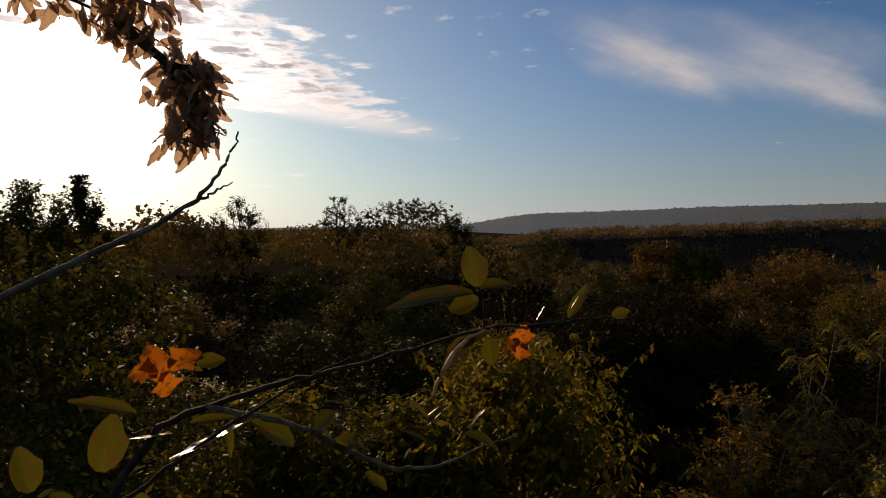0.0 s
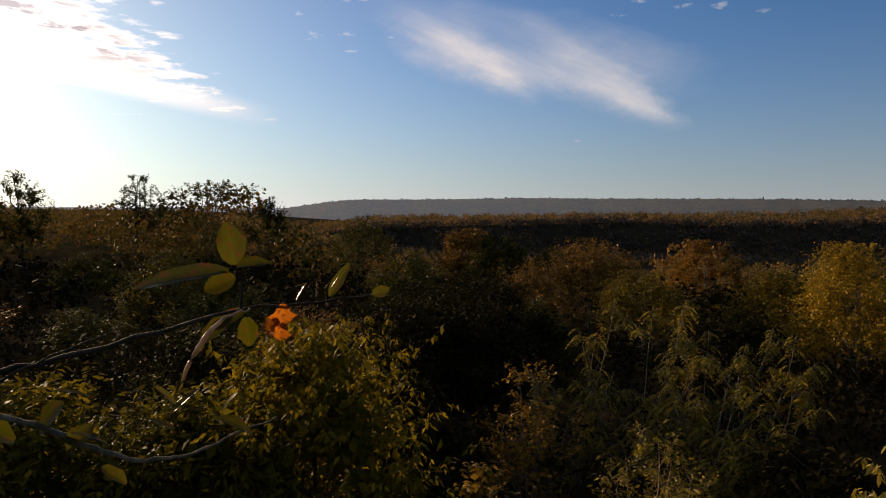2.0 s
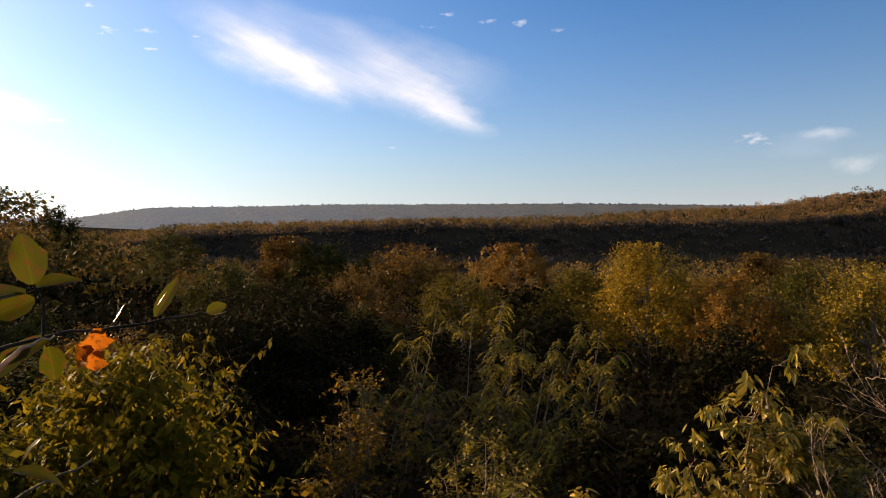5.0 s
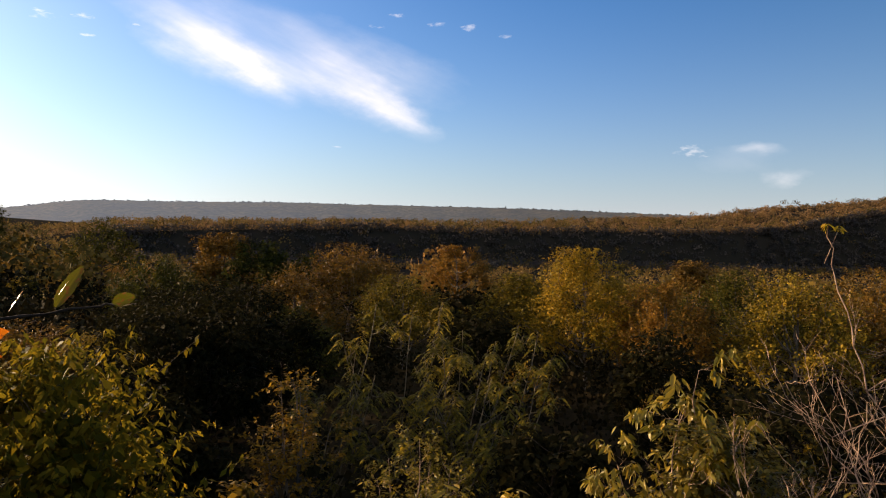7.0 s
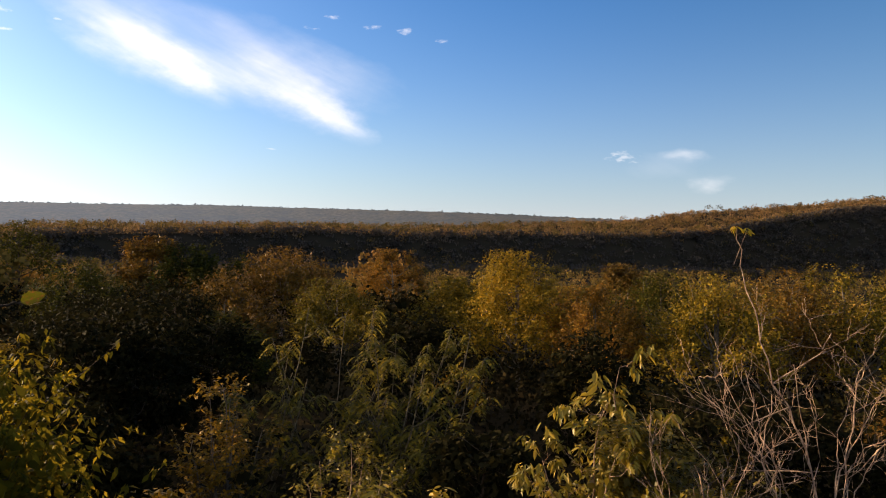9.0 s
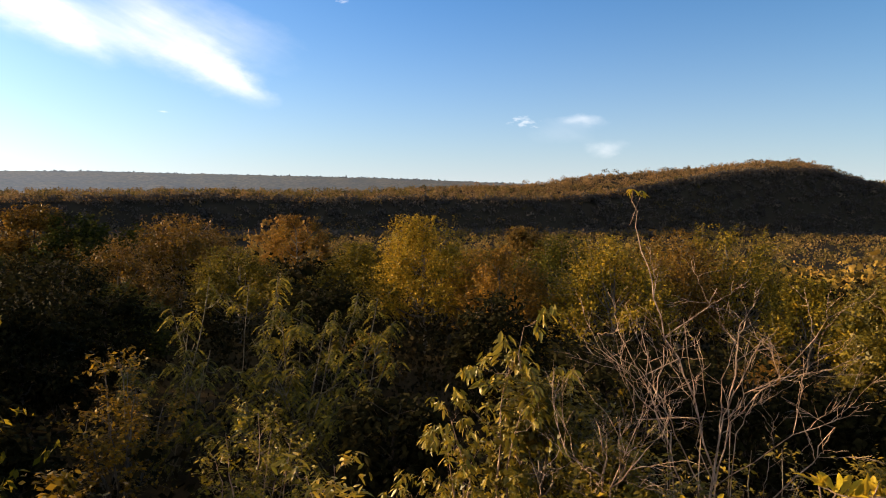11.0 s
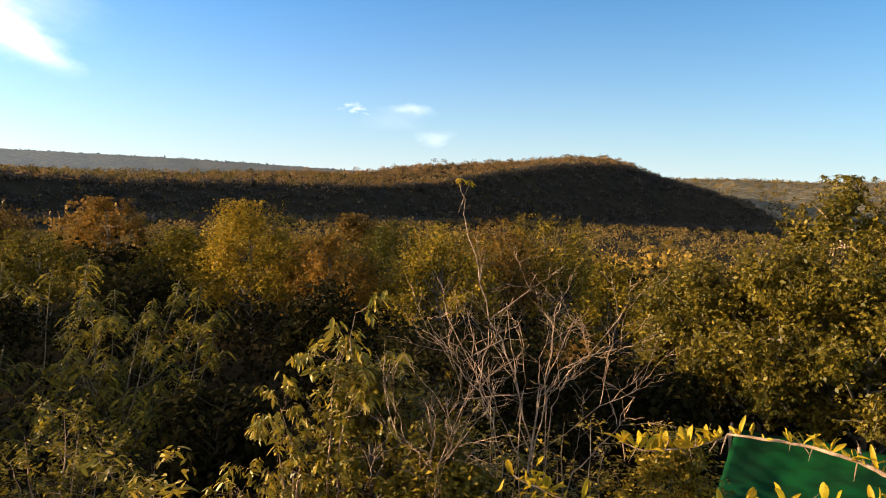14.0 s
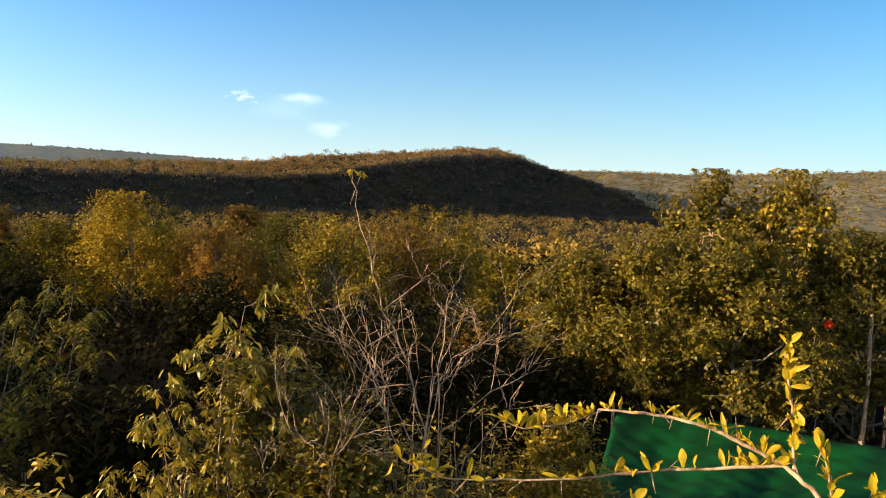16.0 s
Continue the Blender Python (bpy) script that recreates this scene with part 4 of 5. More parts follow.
# golden shrub and pale feathery shrub
fine_tree("shrub", "golden-leaved shrub with orange patches", GOLD, GREY, 23.6, 14.5, -11.8, 1.9, "shrub", "shrubs", habit=sprays, seed=35, base=0.08, leaders=8, laterals=7, shoots=5, per=11, size=0.11, narrow=0.5, droop=0.5, trunk=0.02, long=0.13)
fine_tree("shrub", "small bush with bright golden leaves", GOLD, GREY, 20.5, 10.0, -20.2, 0.9, "shrub", "shrubs", habit=lobed, seed=36, base=0.1, leaders=6, laterals=5, shoots=4, per=9, size=0.12, narrow=0.6, droop=0.5, trunk=0.015, long=0.14)
for az, r, el, w, sd in ((31.2, 17.5, -6.2, 3.8, 37), (39.3, 16.0, -8.6, 3.8, 38), (35.4, 15.0, -10.6, 3.4, 381), (26.0, 16.5, -6.7, 3.0, 382), (36.6, 17.0, -7.0, 3.2, 383)):
    fine_tree("feathery_shrub", "tall green shrub with pale stems and drooping feathery leaves", FEATHER, STALK, az, r, el, w, "shrub", "shrubs", habit=fronds, seed=sd, stems=6, forks=5, per=7, size=0.32, trunk=0.008, droop=1.0)
fine_tree("shrub", "dense olive shrub with thin grey twigs", FEATHER, PALE, 33.0, 11.5, -16.0, 3.2, "shrub", "shrubs", habit=sprays, seed=39, base=0.08, leaders=11, laterals=8, shoots=5, per=12, size=0.095, narrow=0.4, droop=0.4, trunk=0.014, long=0.12, dome=0.6)
fine_tree("shrub", "low sunlit shrub with long leaves", SUNLIT, PALE, 39.5, 7.6, -20.6, 1.4, "shrub", "shrubs", habit=sprays, seed=40, base=0.1, leaders=7, laterals=6, shoots=3, per=8, size=0.14, narrow=0.3, droop=0.7, fine=True, trunk=0.014, long=0.13, bunch=0.3)
# the yellow-crowned tree over the valley and its neighbours
fine_tree("tree", "round yellow-green tree crown standing above the valley woods", OLIVE, GREY, 46.4, 29, -1.7, 5.4, habit=lobed, seed=41, base=0.03, leaders=12, laterals=12, shoots=5, per=22, size=0.10, narrow=0.5, droop=0.35, dome=0.75, puff=0.17, long=0.09)
fine_tree("tree", "rust-brown thin-leaved tree with pale twigs", RUST, PALE, 27.0, 42, -1.9, 7.6, habit=lobed, seed=42, base=0.15, leaders=12, laterals=10, shoots=6, per=9, size=0.16, narrow=0.5, droop=0.3)
fine_tree("tree", "olive tree with red-brown upper leaves", RUST, GREY, 52.5, 27, -4.0, 4.6, habit=lobed, seed=43, leaders=9, laterals=10, shoots=5, per=16, size=0.105, narrow=0.5)
# sunlit small tree with long hanging leaves
fine_tree("sapling_tree", "sunlit small tree with long hanging yellow-green leaves", SUNLIT, PALE, 55.2, 8.6, -7.8, 1.0, habit=sprays, seed=44, base=0.4, leaders=3, laterals=6, shoots=3, per=10, size=0.165, narrow=0.32, droop=1.3, fine=True, trunk=0.010, long=0.06, bunch=0.6)
fine_tree("sapling_tree", "sunlit small tree with long hanging yellow-green leaves", SUNLIT, PALE, 52.4, 8.3, -12.4, 2.4, habit=sprays, seed=45, base=0.12, leaders=8, laterals=7, shoots=4, per=15, size=0.12, narrow=0.32, droop=1.3, fine=True, trunk=0.014, long=0.09, bunch=0.6)
fine_tree("bush", "dense small-leaved bush with grey twigs", YELLOW, GREY, 57.4, 8.2, -14.6, 2.0, "bush", "bushes", habit=lobed, bunch=0.4, seed=46, base=0.08, leaders=9, laterals=8, shoots=5, per=12, size=0.085, narrow=0.45, trunk=0.016, long=0.12)
fine_tree("bush", "low small-leaved bush beneath the leafless tree", YELLOW, GREY, 63.2, 7.8, -19.0, 1.6, "bush", "bushes", habit=lobed, seed=47, base=0.08, leaders=9, laterals=8, shoots=5, per=12, size=0.085, narrow=0.45, trunk=0.016, long=0.12)


def bent(rng, points, wild, k=4):
    """A wandering line through points."""
    p = np.array([tuple(q) for q in points], float)
    s = np.linspace(0, len(p) - 1, k * (len(p) - 1) + 1)
    line = np.stack([np.interp(s, np.arange(len(p)), p[:, c]) for c in range(3)], 1)
    size = np.linalg.norm(p[-1] - p[0])
    shake = rng.normal(0, wild, line.shape) * size
    shake[0] = 0
    return line + shake


def bare_tree(label, az, r, limbs, seed, thick=0.0145):
    """A leafless tree of crooked limbs, each given by where it goes; limbs and twigs fork from them by chance."""
    foot = at(az, 0, r)
    foot.z = float(land(foot.x, foot.y)) - 0.05
    ob = thing("bare_tree", foot, label, "tree", "forest trees")
    rng = np.random.default_rng(seed)
    made, tip = [], None
    for k, (parent, where, wander, points) in enumerate(limbs):
        if parent is None:
            start = Vector((rng.normal(0, 0.06), rng.normal(0, 0.06), 0)) if k else Vector((0, 0, 0))
            r0 = thick * (1 if k == 0 else 0.75)
        else:
            axis, rad = made[parent]
            q = min(int(where * (len(axis) - 1)), len(axis) - 2)
            start, r0 = Vector(axis[q]), rad[q] * 0.7
        ends = [at(a, e, r + dr) - foot for a, e, dr in points]
        axis = bent(rng, [start, *ends], 0.0045 if k else 0.0035, 4)
        rad = np.linspace(r0, max(0.004, r0 * 0.25), len(axis))
        made.append((axis, rad))
        tip = axis[-1] if k == 0 else tip
        wood = [tube(axis, rad, 7)]
        n = len(axis)
        for _ in range(wander):
            q = rng.integers(n // 3, n if k else int(n * 0.72))
            ahead = unit(axis[min(q + 1, n - 1)] - axis[max(q - 1, 0)])
            e = axis[q] + unit(ahead * 0.7 + rng.normal(0, 0.7, 3) + [0, 0, 0.3]) * rng.uniform(0.25, 0.75)
            twig = bent(rng, [axis[q], (axis[q] + e) / 2 + rng.normal(0, 0.045, 3), e], 0.014)
            tr = max(0.0030, rad[q] * 0.34)
            wood.append(tube(twig, np.linspace(tr, 0.0020, len(twig)), 5))
            for _ in range(4):
                b = twig[rng.integers(3, len(twig))]
                f = b + unit(unit(e - axis[q]) + rng.normal(0, 0.55, 3) + [0, 0, 0.2]) * rng.uniform(0.10, 0.36)
                wood.append(tube(bent(rng, [b, f], 0.025), np.linspace(0.0024, 0.0012, 5), 4))
        part("limb" if parent is not None else "stem", mesh_of("limb", *joined(wood), PALE, smooth=True), ob)
    return ob, tip


BARE_LIMBS = [(None, 0, 8, [(69.4, -22, 0.0), (69.3, -19.5, 0.05), (67.3, -13.4, 0.0), (64.6, -7.8, -0.1), (63.3, -3.0, 0.0), (62.8, 0.3, 0.0)]),
         (None, 0, 7, [(69.8, -21, 0.15), (70.3, -15.0, 0.25), (70.8, -10.6, 0.3), (71.2, -8.4, 0.3)]),
         (1, 0.45, 6, [(71.4, -14.2, 0.1), (73.6, -12.9, -0.1), (76.8, -11.8, 0.0)]),
         (0, 0.55, 6, [(63.6, -14.0, -0.2), (60.9, -12.0, -0.3)]),
         (0, 0.62, 4, [(68.5, -8.3, 0.2), (69.1, -6.8, 0.25)]),
         (1, 0.25, 6, [(74.7, -16.6, -0.2), (77.7, -15.0, -0.1)]),
         (0, 0.42, 6, [(63.8, -16.9, 0.3), (62.4, -12.7, 0.35)]),
         (2, 0.7, 3, [(72.8, -10.5, -0.1)]),
         (5, 0.55, 3, [(75.2, -13.1, -0.2)]),
         (None, 0, 6, [(67.2, -21, -0.4), (65.2, -16.0, -0.5), (65.6, -11.5, -0.5)]),
         (None, 0, 6, [(73.0, -22, -0.3), (75.9, -18.5, -0.3), (77.1, -15.6, -0.4)]),
         (None, 0, 4, [(66.0, -23, -0.5), (62.8, -20.5, -0.8), (61.3, -19.5, -0.8)])]
# a fan of thin upright shoots from the low forks
fan = random.Random(77)
for k in range(9):
    a, low = 63.0 + k * 1.35 + fan.uniform(-0.5, 0.5), fan.uniform(-18.5, -15.8)
    lean = (a - 68.6) * 0.55
    BARE_LIMBS.append((fan.choice((0, 0, 1)) if 65 < a < 72 else (9 if a < 68 else 10), fan.uniform(0.10, 0.28), 4, [((a + 68.6) / 2 + fan.uniform(-0.6, 0.6), low, fan.uniform(-0.3, 0.3)), (a + fan.uniform(-0.5, 0.5), low + 3.0, fan.uniform(-0.4, 0.4)), (a + lean, low + fan.uniform(5.0, 8.0), fan.uniform(-0.4, 0.4))]))
bare, bare_tip = bare_tree("leafless tree with pale crooked limbs and a leafy tip", 68.3, 8.7, BARE_LIMBS, 50)
top_leaves = np.random.default_rng(51)
twin = np.array(bare_tip) + [0.05, -0.09, -0.04]
part("limb", mesh_of("limb", *tube([bare_tip - [0.0, -0.02, 0.42], (bare_tip + twin) / 2 - [0, 0, 0.18], twin], [0.004, 0.0035, 0.0025], 5), PALE, smooth=True), bare)
tip = np.repeat([bare_tip, twin], 8, 0) + top_leaves.normal(0, 0.012, (16, 3))
ring = np.c_[top_leaves.normal(0, 1, (16, 2)), top_leaves.uniform(-1.6, -0.1, 16)]
part("leaf_tuft", mesh_of("leaf_tuft", *blades(top_leaves, tip, ring, np.array([0, 0, 1.0]) + top_leaves.normal(0, 0.3, (16, 3)), top_leaves.uniform(0.08, 0.13, 16), np.full(16, 0.034), True), SPRIG), bare, "tuft of yellow leaves at the tip")
bare_tree("low leafless shrub with pale crooked twigs", 60.5, 7.4, [(None, 0, 10, [(61.3, -23, 0.1), (61.6, -19.9, 0.1), (60.6, -17.1, 0.2)]), (None, 0, 8, [(62.2, -22, -0.1), (64.6, -19.0, 0.0)]), (0, 0.5, 8, [(58.6, -20, 0.0), (57.6, -17.5, 0.1)]), (1, 0.6, 7, [(64.0, -17.0, 0.1)])], 52, 0.02)

# the pair of leafy trees above the shade net
fine_tree("tree", "tall yellow-green tree with clustered large leaves and pale limbs", YELLOW, PALE, 90.3, 18.0, 2.0, 3.8, habit=lobed, seed=53, puff=0.16, base=0.25, leaders=11, laterals=10, shoots=4, per=28, size=0.10, narrow=0.32, droop=0.8, trunk=0.014, dome=0.8, long=0.05, bunch=0.65, core=0.6)
fine_tree("tree", "tall yellow-green tree with clustered large leaves and pale limbs", YELLOW, PALE, 96.0, 18.5, 2.1, 3.8, habit=lobed, seed=54, puff=0.16, base=0.25, leaders=11, laterals=10, shoots=4, per=28, size=0.10, narrow=0.32, droop=0.8, trunk=0.014, dome=0.8, long=0.05, bunch=0.65, core=0.6)
for az, r, el, w, sd in ((86.0, 16.8, -2.8, 4.8, 55), (93.3, 16.6, -3.2, 4.6, 56), (102.0, 18.0, -2.0, 4.6, 57), (82.0, 17.8, -4.8, 3.6, 555)):
    fine_tree("tree", "broad golden-olive tree with a dense low crown", YELLOW, GREY, az, r, el, w, habit=lobed, seed=sd, base=0.12, leaders=13, laterals=13, shoots=5, per=21, size=0.088, narrow=0.34, droop=0.7, trunk=0.018, dome=0.5, puff=0.15, bunch=0.5, long=0.05, core=0.8)
fine_tree("bush", "small leafy bush beside the shade net", YELLOW, GREY, 80.6, 9.6, -17.6, 1.7, "bush", "bushes", habit=lobed, seed=58, base=0.08, leaders=10, laterals=9, shoots=5, per=14, size=0.075, narrow=0.42, trunk=0.016, long=0.10)
for az, r, el, w, sd in ((73.8, 9.4, -16.6, 1.7, 591), (66.2, 9.6, -17.4, 1.9, 592), (70.0, 7.6, -21.5, 1.5, 593)):
    fine_tree("bush", "low small-leaved bush beneath the leafless tree", YELLOW, GREY, az, r, el, w, "bush", "bushes", habit=sprays, seed=sd, base=0.08, leaders=8, laterals=7, shoots=4, per=8, size=0.08, narrow=0.42, trunk=0.014, long=0.12)
fine_tree("bush", "golden bush at the foot of the leafless tree", GOLD, GREY, 75.5, 7.4, -23.5, 1.4, "bush", "bushes", seed=59, base=0.2, limbs=12, subs=5, leaves=500, size=0.13, narrow=0.5, stems=2)

# crowns that stand above the others
for az, r, el, w, sd, leaf, label in ((35.9, 55, -1.8, 6.0, 72, RUST, "grey-brown thin-leaved tree above the valley woods"), (54.4, 44, -2.4, 5.0, 73, RUST, "pale brown tree above the valley woods"), (61.5, 26, -2.9, 5.2, 74, OLIVE, "olive tree crown with rust-red top leaves"), (66.5, 30, -2.2, 5.5, 75, RUST, "rust-brown tree crown above the valley woods"), (70.5, 31, -1.7, 6.5, 76, OLIVE, "round golden-olive tree crown above the valley woods"), (75.5, 26, -5.4, 4.6, 77, OLIVE, "broad golden-olive tree crown"), (57.5, 33, -2.9, 5.0, 78, GREEN, "green-leaved tree crown above the valley woods"), (41.0, 36, -3.9, 5.0, 79, OLIVE, "olive tree crown above the valley woods"), (22.5, 30, -4.3, 5.0, 80, RUST, "brown thin-leaved tree in the valley"), (31.5, 31, -4.4, 5.0, 81, OLIVE, "olive-leaved tree in the valley"), (12.5, 34, -3.0, 5.0, 82, GREEN, "dark green tree in the valley")):
    fine_tree("tree", label, leaf, GREY, az, r, el, w, habit=lobed, seed=sd, base=0.08, leaders=11, laterals=10, shoots=5, per=16, size=0.105 if r < 35 else 0.15, narrow=0.48, droop=0.35, dome=0.6 + 0.25 * (sd % 3), puff=0.14 + 0.02 * (sd % 4), long=0.10)
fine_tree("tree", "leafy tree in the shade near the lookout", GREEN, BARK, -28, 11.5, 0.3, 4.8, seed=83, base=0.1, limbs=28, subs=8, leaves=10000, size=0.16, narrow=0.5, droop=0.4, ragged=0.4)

# trees coloured near-black to fill the shaded gaps between the crowns
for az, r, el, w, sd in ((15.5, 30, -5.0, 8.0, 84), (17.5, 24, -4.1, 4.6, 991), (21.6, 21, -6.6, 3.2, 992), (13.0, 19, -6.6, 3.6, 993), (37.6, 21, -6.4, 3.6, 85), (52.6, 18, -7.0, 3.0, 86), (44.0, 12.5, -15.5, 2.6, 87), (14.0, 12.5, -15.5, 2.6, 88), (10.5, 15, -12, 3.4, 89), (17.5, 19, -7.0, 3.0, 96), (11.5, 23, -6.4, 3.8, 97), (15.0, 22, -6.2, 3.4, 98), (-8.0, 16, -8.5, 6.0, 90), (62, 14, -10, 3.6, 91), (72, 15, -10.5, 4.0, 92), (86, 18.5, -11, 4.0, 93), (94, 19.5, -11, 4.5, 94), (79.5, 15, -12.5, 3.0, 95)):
    fine_tree("tree", "tree with leaves darkened for deep shade between the crowns", GAP_SHADE, BARK, az, r, el, w, seed=sd, base=0.1, limbs=24, subs=6, leaves=3600, size=0.18, narrow=0.5, droop=0.4, ragged=0.4)

# skyline trees against the bright sky
for az, r, el, w, sd, leaf, label in ((-15.9, 70, 2.5, 5.6, 60, GREEN, "dark leafy tree against the bright sky"), (-8.4, 75, 2.5, 5.5, 61, GREEN, "thin see-through tree against the bright sky"), (-3.6, 78, 2.3, 11.0, 62, GREEN, "flat-topped spreading tree against the bright sky"), (1.0, 80, 1.1, 6.0, 63, GREEN, "dark leafy tree against the bright sky"), (-30.5, 38, 3.4, 5.5, 64, GREEN, "dark leafy tree against the bright sky"), (-27.0, 42, 4.0, 3.4, 65, GREEN, "dark leafy tree against the bright sky"), (-35.0, 30, 4.0, 6.0, 66, GREEN, "dark leafy tree against the bright sky"), (8.6, 78, -0.3, 8.0, 67, GREEN, "dark leafy tree above the valley woods"), (16.9, 47, -1.3, 5.0, 68, RUST, "tree with a red-brown top above the valley woods"), (20.5, 45, -1.9, 6.5, 69, GREEN, "green feathery tree above the valley woods")):
    umbrella = -10 < az < -2
    fine_tree("tree", label, leaf, BARK, az, r, el, w, habit=sprays if umbrella else lobed, seed=sd, base=0.4 if umbrella else 0.15, leaders=9, laterals=8, shoots=4, per=20 if umbrella else 18, size=0.18, narrow=0.6, droop=0.2, trunk=0.02, dome=0.2 if umbrella else 0.45, long=0.07, **({"flat": az > -6} if umbrella else {"core": 0.4, "puff": 0.17}))


# ---- the woods round about ----
def make_forest():
    """Trees of some shapes, turned and scaled at random, thinning out round the camera."""
    rng = np.random.default_rng(7)
    near, far = [], []
    for k, (leaf, bark, label) in enumerate(((OLIVE, GREY, "olive-leaved forest tree in the valley"), (OLIVE, BARK, "olive-leaved forest tree with a dense crown"), (RUST, PALE, "rust-brown forest tree with thinning leaves"), (GREEN, GREY, "green-leaved forest tree in the valley"), (GOLD, GREY, "golden-leaved forest tree in the valley"), (GREEN, BARK, "dark green leafy forest tree"))):
        near.append((leaf, bark, label, lobed(seed=100 + k, height=5.0, width=3.8 + 0.5 * (k % 3), base=0.08, leaders=9 + k % 3, laterals=10, shoots=5, per=14, size=0.112, narrow=0.48, droop=0.35, dome=0.5 + 0.3 * (k % 3), puff=0.13 + 0.025 * (k % 4), long=0.10, twig=10)))
        far.append((leaf, bark, label, lobed(seed=120 + k, height=5.0, width=4.2 + 0.5 * (k % 3), base=0.08, leaders=8 + k % 3, laterals=8, shoots=4, per=11, size=0.17, narrow=0.5, droop=0.3, dome=0.5 + 0.3 * (k % 3), puff=0.13 + 0.025 * (k % 4), long=0.10, core=0.4, twig=12)))
    stock = {}

    def put(group, k, az, r, el):
        p, s = stand(5.0, az, r, el)
        if s < 0.2:
            return
        m = Matrix.LocRotScale(p, Euler((0, 0, rng.uniform(0, 6.28))), Vector((s * rng.uniform(0.9, 1.2) * (1.15 if s < 1 else 1),) * 2 + (s,)))
        if (id(group), k) in stock:
            copy_thing(stock[id(group), k], m)
            return
        leaf, bark, label, (wood, crown) = group[k]
        ob = thing("tree", p, label, "tree", "forest trees")
        part("trunk", mesh_of("trunk", *wood, bark, smooth=True), ob)
        part("crown", mesh_of("crown", *crown, leaf), ob)
        ob.matrix_basis = m
        stock[id(group), k] = ob
        ob.scale = (1, 1, 1)
        ob.matrix_basis = m

    taken = [(35.7, 55, 4), (54.4, 44, 4), (61.5, 26, 4), (66.5, 30, 4), (70.5, 31, 5), (76, 27, 5), (57.5, 33, 4), (41, 36, 4), (22.5, 30, 4), (31.5, 31, 4), (12.5, 34, 4), (46.4, 29, 4), (27, 42, 5), (25, 14.5, 3), (31.5, 17.5, 3.5), (28, 18.5, 3), (39, 16.2, 3.5), (35.4, 15, 3), (33.5, 13.5, 3), (52.5, 27, 3)]
    spots = [(a, r, w) for a, r, w in taken]
    for r0, r1, count, gap, group in ((12.5, 22, 10, 3.8, near), (22, 34, 26, 5.2, near), (34, 62, 72, 5.8, far)):
        made, tries = 0, 0
        while made < count and tries < count * 12:
            tries += 1
            az, r = rng.uniform(-40, 108), math.sqrt(rng.uniform(r0**2, r1**2))
            if az > 72 and r < 21:
                continue
            if (10 < az < 22 or 35 < az < 41 or 48 < az < 54) and 9 < r < 27:
                continue
            x, y = r * math.sin(radians(az)), r * math.cos(radians(az))
            if any((x - q * math.sin(radians(a))) ** 2 + (y - q * math.cos(radians(a))) ** 2 < (max(gap, w) if q > 0 else gap) ** 2 for a, q, w in spots):
                continue
            spots.append((az, r, gap))
            made += 1
            line = float(knots(r, [(11, -15), (14, -12.5), (18, -9.5), (24, -6.8), (30, -6.6), (40, -6.0), (60, -5.0), (115, -2.6)]))
            if az < 3:
                line += float(knots(r, [(11, 0.0), (30, 1.5), (45, 2.2), (115, 2.6)])) * min(1, (3 - az) / 8)
            elif az > 72:
                line -= 2.2
            el = line + 0.5 + rng.normal(0, 1.3) - (25 / r if rng.uniform() < 0.3 and r < 40 else 0)
            warm = rng.uniform()
            k = rng.choice(6, p=[0.3, 0.22, 0.26, 0.08, 0.11, 0.03] if az > 20 else [0.2, 0.15, 0.25, 0.25, 0.02, 0.13])
            put(group, int(k), az, r, el)
    # behind the camera
    for _ in range(9):
        az, r = rng.uniform(115, 315), rng.uniform(14, 70)
        put(far, int(rng.choice(6)), az, r, rng.uniform(-6, 1))


make_forest()


# ---- plants close to the camera ----
def leaf_shape(name, broad, curl, seed, mat, ragged=0.0, wide_at=0.85, cup=0.35):
    """One leaf of unit length along +y with a midrib, cupped and curled."""
    rng = np.random.default_rng(seed)
    v = []
    rows = 8
    for k in range(rows):
        s = k / (rows - 1)
        w = broad * 0.5 * math.sin(math.pi * min(1, 0.04 + 0.93 * s**wide_at)) ** 0.75 + 0.004
        z = -curl * s * s
        for side in (-1, -0.5, 0, 0.5, 1):
            jag = 1 + rng.normal(0, ragged) if abs(side) == 1 else 1
            v.append((w * side * jag, s, z + abs(side) * w * cup + rng.normal(0, 0.004 + 0.16 * ragged)))
    q = [(5 * k + j, 5 * k + j + 1, 5 * k + j + 6, 5 * k + j + 5) for k in range(rows - 1) for j in range(4)]
    return mesh_of(name, v, q, mat, smooth=True)


def seen_axes(az):
    """Right, up and ahead as seen when looking to az."""
    a = radians(az)
    return Vector((math.cos(a), -math.sin(a), 0)), Vector((0, 0, 1)), Vector((math.sin(a), math.cos(a), 0))


def put_leaf(owner, me, p, d, n, size, name="leaf", label=""):
    d = d.normalized()
    side = d.cross(n).normalized()
    n = side.cross(d)
    ob = part(name, me, owner, label)
    ob.matrix_basis = Matrix.Translation(p - owner.location) @ Matrix((side, d, n)).transposed().to_4x4() @ Matrix.Diagonal((size, size, size, 1))
    return ob


